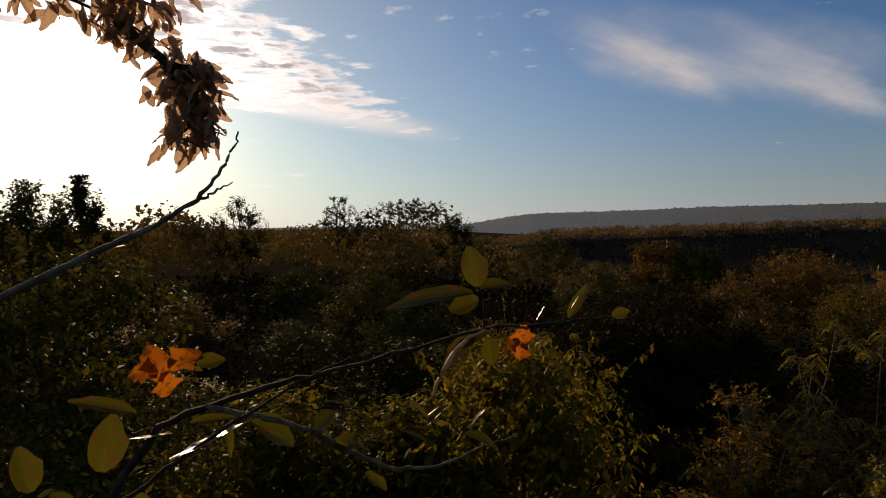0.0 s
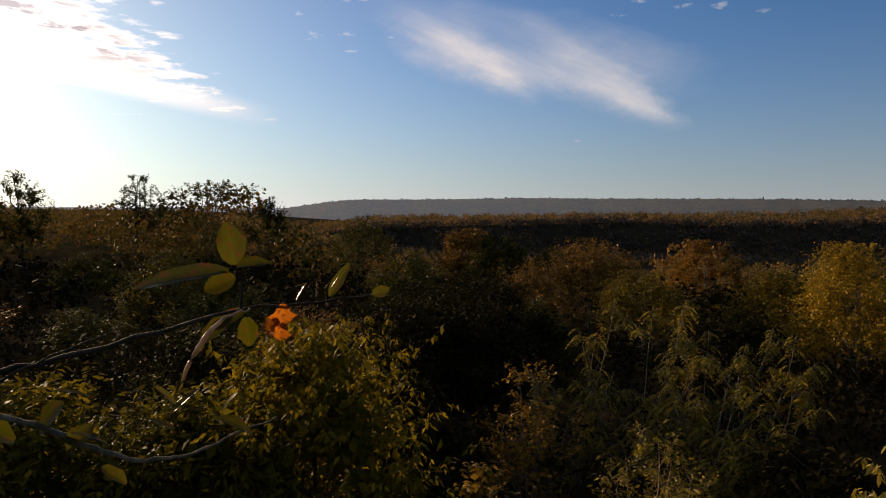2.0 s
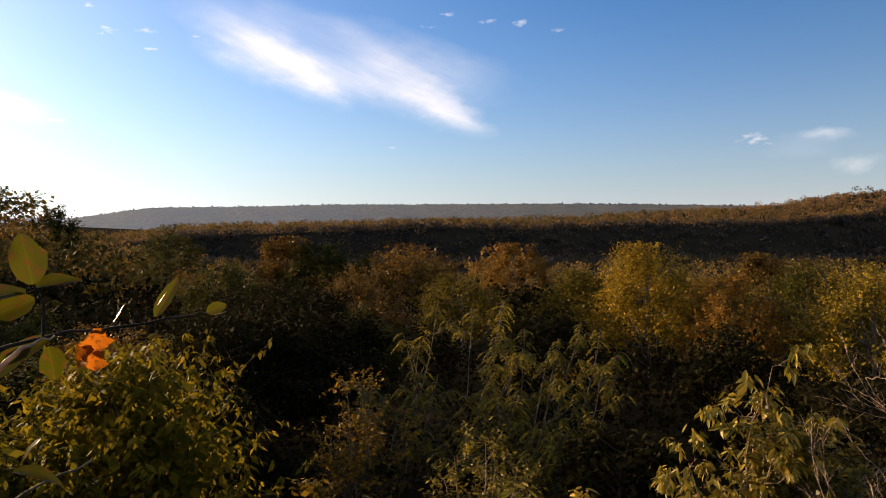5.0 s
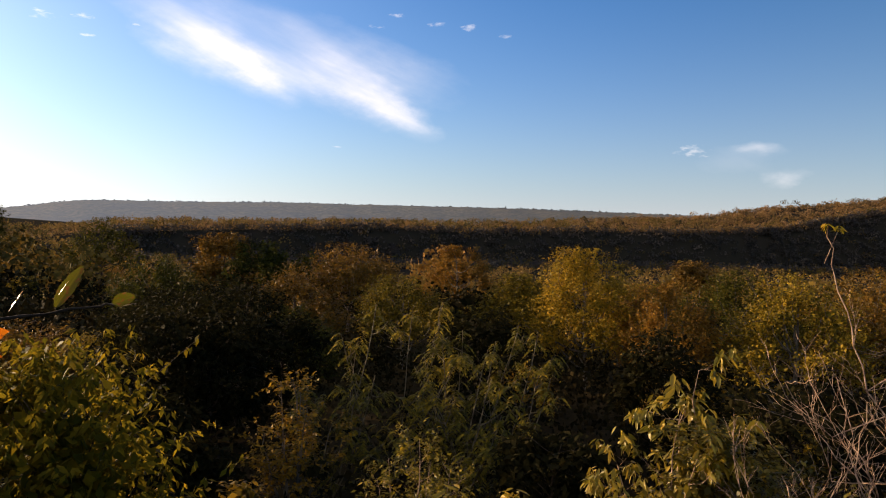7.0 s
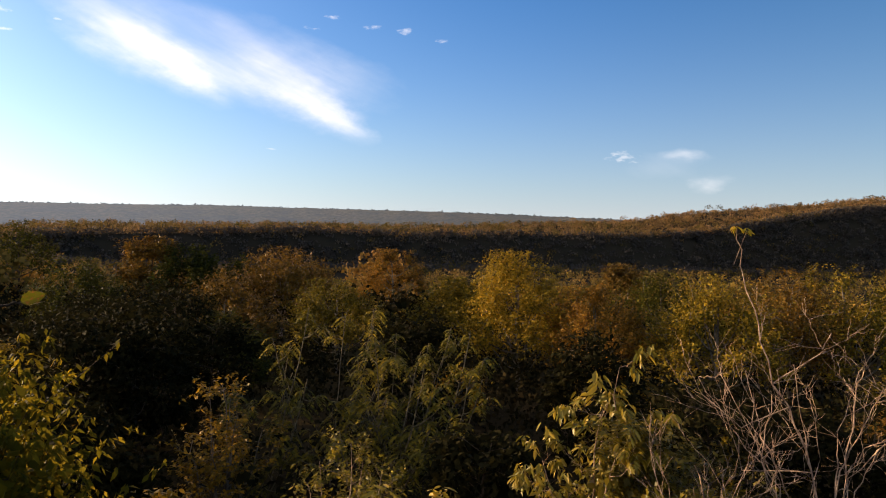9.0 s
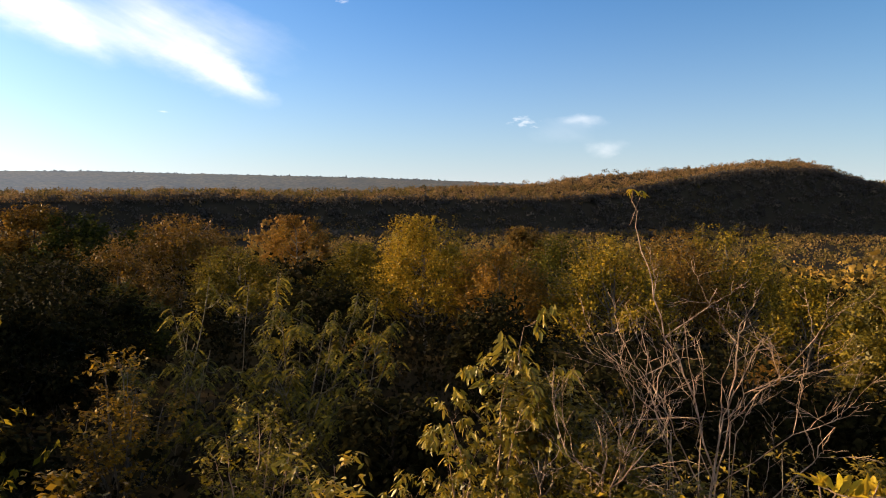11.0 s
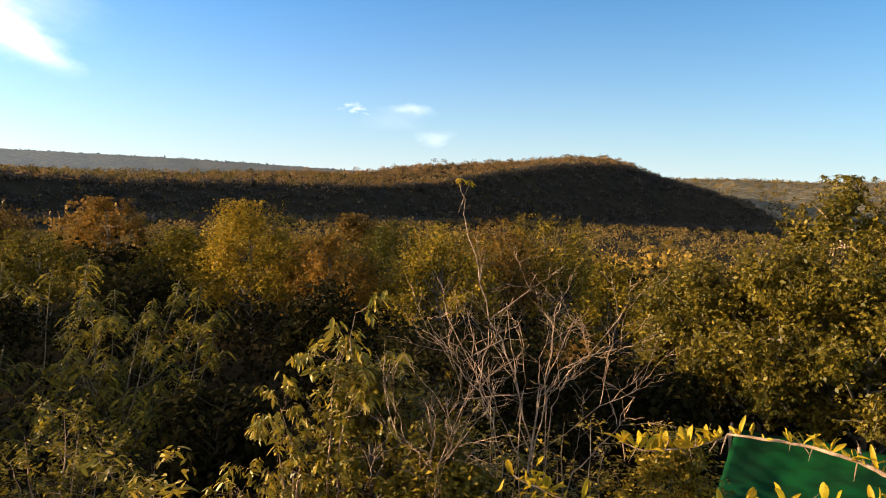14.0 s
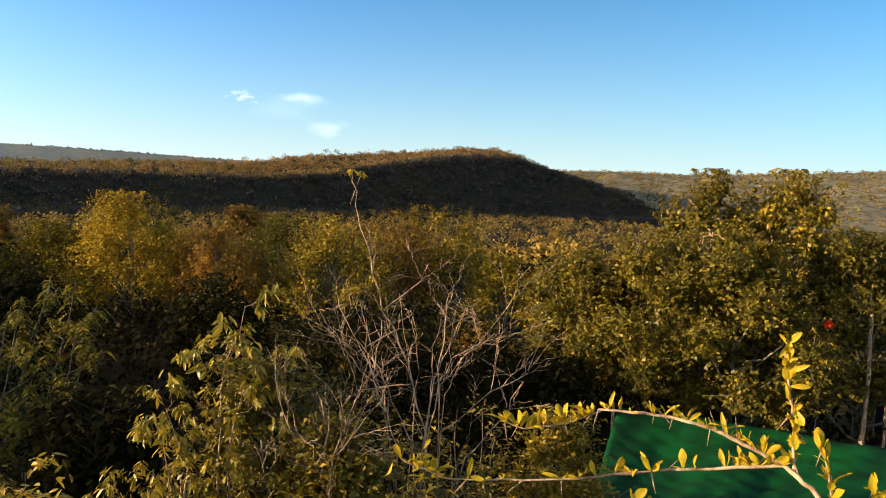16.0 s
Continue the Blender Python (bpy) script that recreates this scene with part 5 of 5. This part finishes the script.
def stick(owner, name, points, radii, mat, sides=7, wild=0.0, seed=0, label=""):
    """A bent twig through points, with knots and bends between them."""
    rng = np.random.default_rng(seed)
    p = np.array([tuple(q - owner.location) for q in points])
    k = np.linspace(0, len(p) - 1, 6 * (len(p) - 1) + 1)
    line = np.stack([np.interp(k, np.arange(len(p)), p[:, c]) for c in range(3)], 1)
    for _ in range(2):
        line[1:-1] = (line[:-2] + 2 * line[1:-1] + line[2:]) / 4
    line[1:-1] += rng.normal(0, wild, (len(k) - 2, 3))
    r = np.interp(k, np.arange(len(radii)), radii) * rng.uniform(0.88, 1.12, len(k))
    return part(name, mesh_of(name, *tube(line, r, sides), mat, smooth=True), owner, label), line + np.array(owner.location)


def make_sapling():
    base = at(-31, 0, 2.2)
    base.z = float(land(base.x, base.y)) - 0.03
    ob = thing("sapling", base, "young tree with a few large yellowing and orange leaves", "sapling", "plants by the lookout")
    stick(ob, "stem", [base, at(-27, -21, 2.45), at(-22.6, -14.8, 2.56)], [0.020, 0.016, 0.0135], SLEEK, wild=0.004, seed=1)
    stick(ob, "branch", [at(-22.6, -14.8, 2.56), at(-15.8, -12.8, 2.6), at(-8.2, -11.3, 2.68), at(3.4, -8.4, 2.72), at(12.6, -7.4, 2.78), at(14.4, -7.2, 2.8)], [0.0135, 0.0115, 0.009, 0.006, 0.004, 0.0025], SLEEK, wild=0.004, seed=2)
    stick(ob, "branch", [at(-19, -13.6, 2.58), at(-13.5, -15.0, 2.62), at(-8.5, -17.3, 2.66), at(-4.4, -19.4, 2.72), at(0.2, -18.8, 2.76), at(6, -16.6, 2.8)], [0.011, 0.0105, 0.010, 0.009, 0.006, 0.003], STALK, wild=0.005, seed=3)
    stick(ob, "branch", [at(-26.5, -20.5, 2.46), at(-20, -16.6, 2.5), at(-12, -12.2, 2.62), at(-5.5, -9.6, 2.66)], [0.009, 0.007, 0.005, 0.002], SLEEK, wild=0.004, seed=4)
    stick(ob, "twig", [at(3.3, -8.4, 2.72), at(3.4, -6.3, 2.72), at(2.9, -5.0, 2.7)], [0.005, 0.004, 0.003], SLEEK, seed=5)
    stick(ob, "dry_stalk", [at(4.0, -8.3, 2.70), at(2.0, -9.0, 2.68), at(0.2, -11.2, 2.66), at(-1.6, -14.8, 2.66)], [0.003, 0.008, 0.011, 0.003], GLOSSY, sides=7, wild=0.003, seed=6, label="pale dry curled stalk")
    shiny = leaf_shape("shiny_leaf", 0.26, 0.02, 4, GLOSSY, 0.03, cup=0.06)
    put_leaf(ob, shiny, at(-21.7, -17.2, 2.5), at(-16.2, -15.0, 2.54) - at(-21.7, -17.2, 2.5), Vector((-0.30, -0.07, 0.95)), 0.29, label="glossy pale dry leaf")
    put_leaf(ob, shiny, at(-24.5, -15.4, 2.5), at(-20.5, -15.2, 2.56) - at(-24.5, -15.4, 2.5), Vector((-0.14, -0.05, 1)), 0.14, label="glossy pale dry leaf")
    for a, e, b, f, size in ((7.6, -7.6, 8.4, -6.2, 0.07), (10.4, -6.6, 11.0, -5.6, 0.05), (14.2, -7.4, 15.0, -7.2, 0.04), (-1.4, -15.2, -0.6, -14.6, 0.05)):
        put_leaf(ob, shiny, at(a, e, 2.7), at(b, f, 2.7) - at(a, e, 2.7), Vector((-0.2, -0.05, 1)), size, label="glossy pale dry leaf")
    oval = leaf_shape("leaf", 0.64, 0.16, 1, LARGE, 0.07)
    long_leaf = leaf_shape("long_leaf", 0.30, 0.12, 2, LARGE, 0.02)
    torn = leaf_shape("dry_leaf", 0.72, 0.55, 3, ORANGE, 0.26)
    # az, el of the leaf's foot, length, heading in the view (0 right, 90 up), turn of its face
    for az, el, size, head, turn, me in ((2.8, -4.9, 0.165, 100, 20, oval), (3.0, -5.1, 0.13, 14, 70, oval), (2.4, -5.4, 0.36, 186, 62, long_leaf), (2.9, -5.9, 0.13, 200, 25, oval), (3.6, -9.0, 0.12, 280, 30, oval), (3.8, -8.4, 0.20, 205, 40, long_leaf), (2.6, -8.9, 0.17, 220, 35, long_leaf), (10.2, -7.4, 0.15, 62, 55, long_leaf), (13.6, -7.2, 0.07, 20, 20, oval), (6.5, -8.0, 0.105, 272, 20, torn), (6.6, -9.5, 0.085, 255, 40, torn), (6.2, -9.2, 0.085, 218, 50, torn)):
        right, up, ahead = seen_axes(az)
        d = right * math.cos(radians(head)) + up * math.sin(radians(head)) + ahead * 0.15
        n = -ahead * math.cos(radians(turn)) + up * math.sin(radians(turn)) * 0.9 + right * 0.15
        put_leaf(ob, me, at(az, el, 2.72), d, n, size, label="curled orange dry leaf" if me is torn else "")
    for az, el, size, head, turn, me in ((-22.3, -11.4, 0.13, 100, 20, torn), (-21.6, -10.6, 0.12, 40, 50, torn), (-22.4, -10.8, 0.10, 170, 35, torn), (-22.0, -10.8, 0.11, 285, 30, torn), (-26.5, -17.4, 0.19, 75, 25, oval), (-24, -13.6, 0.22, 160, 60, long_leaf), (-15.5, -15.0, 0.19, 330, 55, oval), (-19.6, -10.4, 0.10, 10, 45, oval), (-31, -18, 0.15, 100, 40, oval)):
        right, up, ahead = seen_axes(az)
        d = right * math.cos(radians(head)) + up * math.sin(radians(head)) + ahead * 0.15
        n = -ahead * math.cos(radians(turn)) + up * math.sin(radians(turn)) * 0.9 + right * 0.15
        put_leaf(ob, me, at(az, el, 2.6), d, n, size, label="curled orange dry leaf" if me is torn else "")
    rng = random.Random(5)
    for k in range(16):
        az = rng.uniform(-30, 4)
        right, up, ahead = seen_axes(az)
        d = right * rng.uniform(-1, 1) + up * rng.uniform(-0.8, 0.8) + ahead * rng.uniform(-0.5, 0.5)
        put_leaf(ob, long_leaf if k % 3 else oval, at(az, -13.5 - rng.uniform(0, 6), 2.6), d, up + right * rng.uniform(-0.5, 0.5) - ahead * rng.uniform(0, 0.8), rng.uniform(0.08, 0.16))


make_sapling()


def make_overhang():
    """The tree beside the lookout whose leafy bough hangs before the sun."""
    base = at(-62, 0, 8.6)
    base.z = float(land(base.x, base.y)) - 0.05
    ob = thing("overhanging_tree", base, "tree beside the lookout with a leafy bough before the sun", "tree", "plants by the lookout")
    stick(ob, "trunk", [base, at(-61, -5, 8.4), at(-58, 22, 8.4), at(-55, 38, 8.2)], [0.17, 0.15, 0.11, 0.06], BARK, 9, 0.02, 1)
    boughs = [[at(-58, 20, 8.4), at(-45, 19, 8.2), at(-33, 17.5, 8.0), at(-24.5, 15.2, 8.0), at(-19.6, 12.5, 8.0)],
              [at(-33, 17.5, 8.0), at(-28, 18.5, 8.0), at(-24.5, 17.2, 7.8), at(-22, 16.2, 7.8)],
              [at(-24.5, 15.2, 8.0), at(-21.2, 12.0, 7.8), at(-19.6, 9.0, 7.8), at(-20.2, 7.4, 7.8)],
              [at(-21.2, 12.0, 7.8), at(-20.0, 12.2, 7.7), at(-18.6, 11.6, 7.6)],
              [at(-19.9, 9.8, 7.8), at(-19.3, 9.6, 7.7), at(-18.5, 8.8, 7.6)]]
    leaf = [leaf_shape("leaf", 0.38, 0.30, 11 + k, BOUGH, 0.16) for k in range(2)]
    rng = random.Random(8)
    for b, line in enumerate(boughs):
        _, pts = stick(ob, "bough", line, [0.07, 0.045, 0.026, 0.013, 0.008][: len(line)], BARK, 6, 0.011, 20 + b)
        for p in pts[len(pts) // 3:]:
            for _ in range(7):
                d = Vector((rng.gauss(0.2, 0.7), rng.gauss(0, 0.7), rng.gauss(-0.75, 0.5)))
                put_leaf(ob, rng.choice(leaf), Vector(p) + Vector((rng.gauss(0, 0.12), rng.gauss(0, 0.10), rng.gauss(-0.04, 0.10))), d, Vector((rng.gauss(0, 1), rng.gauss(0, 1), 0.6)), rng.uniform(0.16, 0.32))


make_overhang()


def make_dead_branch():
    base = at(-44, 0, 1.8)
    base.z = float(land(base.x, base.y)) - 0.05
    ob = thing("dead_branch", base, "bare forked dead branch rising against the bright sky", "branch", "plants by the lookout")
    stick(ob, "stem", [base, at(-41, -14, 1.8), at(-34, -5.5, 1.8), at(-27, -1.8, 1.8), at(-22.2, 0.4, 1.8), at(-19.3, 2.3, 1.8), at(-17.4, 4.7, 1.8), at(-16.4, 6.6, 1.8), at(-16.2, 7.6, 1.8)], [0.0117, 0.0105, 0.0090, 0.0078, 0.0065, 0.0055, 0.0040, 0.0029, 0.0021], GREY, 7, 0.0021, 31)
    stick(ob, "fork", [at(-19.3, 2.3, 1.8), at(-18.0, 2.9, 1.8), at(-16.7, 3.7, 1.8)], [0.0047, 0.0033, 0.0014], GREY, 6, 0.0021, 32)
    stick(ob, "fork", [at(-23.4, -0.3, 1.8), at(-22.9, 0.8, 1.8), at(-22.6, 1.5, 1.8)], [0.0033, 0.0022, 0.0010], GREY, 5, 0.0004, 33)


make_dead_branch()


def make_thorn_sprig():
    """Thorny shoots with small bright yellow leaves in front of the net."""
    R = 1.75

    def spot(az, el, r):
        return at(az, el, r) + Vector((0.185, 0.05, -0.084))

    base = spot(108, 0, 1.6)
    base.z = float(land(base.x, base.y)) - 0.03
    ob = thing("thorn_shrub", base, "thorny shrub with bright yellow leaves on bare shoots", "shrub", "plants by the lookout")
    shoots = []
    shoots.append(stick(ob, "stem", [base, spot(104, -30, 1.65), spot(100.4, -20.6, 1.7), spot(97.6, -18.9, R)], [0.0075, 0.0069, 0.0061, 0.0052], PALE, 7, 0.0015, 41)[1])
    shoots.append(stick(ob, "shoot", [spot(97.6, -18.9, R), spot(94.6, -17.9, R), spot(92.3, -17.2, R), spot(88.8, -16.8, R), spot(83.6, -17.0, R)], [0.0052, 0.0049, 0.0046, 0.0040, 0.0032], PALE, 7, 0.0012, 42)[1])
    shoots.append(stick(ob, "shoot", [spot(83.8, -17.1, R), spot(81, -18.4, R), spot(77.6, -19.1, R), spot(76, -18.7, R)], [0.0029, 0.0024, 0.0018, 0.0011], PALE, 6, 0.0012, 43)[1])
    shoots.append(stick(ob, "shoot", [spot(97.6, -18.9, R), spot(95.5, -19.4, R), spot(89.5, -20.7, R), spot(81.0, -22.6, R), spot(71.5, -23.4, R), spot(67.5, -22.0, R)], [0.0046, 0.0040, 0.0038, 0.0032, 0.0023, 0.0018], PALE, 7, 0.0012, 44)[1])
    shoots.append(stick(ob, "shoot", [spot(98.2, -19.2, R), spot(97.9, -15.6, R), spot(97.2, -12.8, R), spot(97.0, -10.4, R)], [0.0034, 0.0029, 0.0023, 0.0011], PALE, 6, 0.0015, 45)[1])
    shoots.append(stick(ob, "shoot", [spot(101, -21.4, 1.7), spot(100.4, -18.4, R), spot(99.8, -17.2, R)], [0.0029, 0.0023, 0.0018], PALE, 6, 0.001, 46)[1])
    shoots.append(stick(ob, "shoot", [spot(103, -26, 1.66), spot(96, -25.5, 1.7), spot(89, -24.2, R), spot(86, -23.3, R)], [0.0040, 0.0034, 0.0023, 0.0011], PALE, 6, 0.001, 47)[1])
    shoots.append(stick(ob, "shoot", [spot(104, -27, 1.66), spot(103.6, -22, 1.7), spot(103.4, -19.0, R)], [0.0034, 0.0029, 0.0018], PALE, 6, 0.001, 48)[1])
    leaf = [leaf_shape("leaf", w, c, 50 + k, SPRIG, 0.05, 1.6) for k, (w, c) in enumerate(((0.36, 0.1), (0.30, 0.4), (0.42, -0.25), (0.24, 0.6)))]
    thorn = mesh_of("thorn", *tube([(0, 0, 0), (0, 0.5, 0.02), (0, 1, 0)], [0.05, 0.03, 0.004], 5), PALE)
    rng = random.Random(9)
    for s, pts in enumerate(shoots[1:]):
        for i in range(1, len(pts), 1):
            p = Vector(pts[i])
            along = (Vector(pts[i]) - Vector(pts[i - 1])).normalized()
            if rng.random() < (0.97 if s == 3 else 0.85):
                for _ in range(rng.choice((2, 2, 3, 4, 5))):
                    d = Vector((0, 0, 1.0)) * rng.uniform(0.3, 1.2) + along * rng.uniform(-0.9, 0.9) + Vector((rng.gauss(0, 0.35), rng.gauss(0, 0.35), 0))
                    put_leaf(ob, rng.choice(leaf), p, d, Vector((rng.gauss(-0.4, 0.7), rng.gauss(0, 0.7), rng.gauss(0.2, 0.4))), rng.choice((0.015, 0.021, 0.028, 0.036, 0.048)) * rng.uniform(0.85, 1.15))
            if rng.random() < 0.3:
                put_leaf(ob, thorn, p, Vector((rng.gauss(0, 0.4), rng.gauss(0, 0.4), rng.choice((-1, -1, 1)))), Vector((1, 0.3, 0)), rng.uniform(0.03, 0.06), "thorn")
    for k in range(26):
        az, el = rng.gauss(69.5, 1.4), rng.gauss(-22.6, 0.7)
        put_leaf(ob, rng.choice(leaf), spot(az, el, R), Vector((rng.gauss(0, 1), rng.gauss(0, 1), rng.gauss(0.2, 0.6))), Vector((rng.gauss(0, 0.5), rng.gauss(0, 0.5), 1)), rng.uniform(0.022, 0.046))


make_thorn_sprig()


# ---- shade net and poles ----
def make_net():
    """A green shade net stretched over poles, with folds and a sagging edge."""
    rng = np.random.default_rng(61)
    mid = at(96, 0, 12.5)
    ob = thing("shade_net", Vector((mid.x, mid.y, 0)), "green shade net stretched over poles, sagging in folds", "shade net")
    u, w = np.linspace(0, 1, 70), np.linspace(0, 1, 40)
    uu, ww = np.meshgrid(u, w, indexing="ij")
    az = 85.0 + uu * 26 + (1 - ww) * -1.8 * (1 - uu)
    r = 10.0 + ww * 4.6
    sag = -0.16 * np.sin(np.pi * ww) - 0.10 * np.sin(np.pi * uu * 3) ** 2 * (0.3 + 0.7 * np.sin(np.pi * ww))
    z = 1.95 + 0.16 * ww + 0.12 * uu + sag + 0.022 * np.sin(uu * 60 + ww * 22) * np.sin(ww * 31) + 0.02 * np.sin(uu * 23 - ww * 47)
    x, y = r * np.sin(np.radians(az)) - mid.x, r * np.cos(np.radians(az)) - mid.y
    v = np.stack([x, y, z], -1).reshape(-1, 3)
    i, j = np.meshgrid(np.arange(69), np.arange(39), indexing="ij")
    q = np.stack([i * 40 + j, (i + 1) * 40 + j, (i + 1) * 40 + j + 1, i * 40 + j + 1], -1).reshape(-1, 4)
    net = part("net", mesh_of("net", v, q, NET, smooth=True), ob)
    solid = net.modifiers.new("thick", "SOLIDIFY")
    solid.thickness = 0.006
    for az, r, top in ((84.6, 14.4, 2.25), (91.2, 10.2, 2.1), (99.5, 10.3, 2.15), (93, 14.5, 2.2), (102, 14.5, 2.2), (110, 14.4, 2.2), (109, 10.2, 2.1)):
        p = at(az, 0, r)
        p.z = float(land(p.x, p.y)) - 0.1
        stick(ob, "pole", [p, p + Vector((rng.normal(0, 0.03), rng.normal(0, 0.03), top * 0.5)), p + Vector((0, 0, top + 0.1))], [0.035, 0.033, 0.03], PALE, 8, 0.004, int(r * 10 + az))


make_net()

for az, r, lo, hi in ((101.9, 16.4, -17.0, -7.6), (103.2, 17.5, -15.5, -10.5), (104.0, 17.0, -16, -9.5)):
    foot = at(az, 0, r)
    foot.z = float(land(foot.x, foot.y)) - 0.1
    pole = thing("bamboo_pole", foot, "upright weathered bamboo pole behind the shade net", "pole", "bamboo poles")
    stick(pole, "shaft", [foot, at(az + 0.1, (lo + hi) / 2, r), at(az - 0.1, hi, r)], [0.045, 0.04, 0.032], PALE, 8, 0.006, int(az))


def make_tarp():
    mat, n = material("blue_tarp")
    pos = n.node("ShaderNodeTexCoord").outputs["Object"]
    col = n.mix(n.step(n.noise(pos, 3.0, 4.0), 0.35, 0.65), (0.012, 0.016, 0.04), (0.03, 0.04, 0.09))
    p = n.node("ShaderNodeBsdfPrincipled", {"Base Color": col, "Roughness": 0.5}).outputs[0]
    n.node("ShaderNodeOutputMaterial", {"Surface": p})
    a, b = at(102.6, 0, 19.5), at(107, 0, 18.6)
    z = float(land(a.x, a.y))
    ob = thing("tarp_screen", Vector((a.x, a.y, z)), "dark blue tarpaulin screen hung between poles", "tarpaulin")
    u, w = np.meshgrid(np.linspace(0, 1, 24), np.linspace(0, 1, 16), indexing="ij")
    wave = 0.05 * np.sin(u * 26) * (1 - 0.5 * w) + 0.03 * np.sin(u * 11 + w * 5)
    v = np.stack([(b.x - a.x) * u + wave, (b.y - a.y) * u + wave * 0.3, 0.3 + 2.9 * w - 0.12 * np.sin(np.pi * u) * w], -1).reshape(-1, 3)
    i, j = np.meshgrid(np.arange(23), np.arange(15), indexing="ij")
    q = np.stack([i * 16 + j, (i + 1) * 16 + j, (i + 1) * 16 + j + 1, i * 16 + j + 1], -1).reshape(-1, 4)
    sheet = part("sheet", mesh_of("sheet", v, q, mat, smooth=True), ob)
    sheet.modifiers.new("thick", "SOLIDIFY").thickness = 0.008
    for e in (a, b):
        stick(ob, "pole", [Vector((e.x, e.y, z - 0.1)), Vector((e.x, e.y, z + 1.6)), Vector((e.x, e.y, z + 3.3))], [0.035, 0.033, 0.03], PALE, 8, 0.003, 71)


make_tarp()


def make_flower():
    p = at(99.2, -8.7, 15.6)
    ob = thing("flower_cluster", p, "small bright red flower cluster among the leaves", "flower")
    rng = np.random.default_rng(66)
    red = leaf_material("red_petals", [(0.55, 0.03, 0.012), (0.75, 0.07, 0.02)], 0.4)
    n = 40
    off = unit(rng.normal(0, 1, (n, 3)))
    part("petals", mesh_of("petals", *blades(rng, off * 0.02, off, rng.normal(0, 1, (n, 3)), np.full(n, 0.085), np.full(n, 0.05), True), red), ob)
    foot = Vector((p.x, p.y, float(land(p.x, p.y)) - 0.05))
    stick(ob, "stem", [foot, (foot + p) / 2 + Vector((0.05, 0.04, 0)), p], [0.014, 0.010, 0.005], GREY, 6, 0.01, 67)


make_flower()
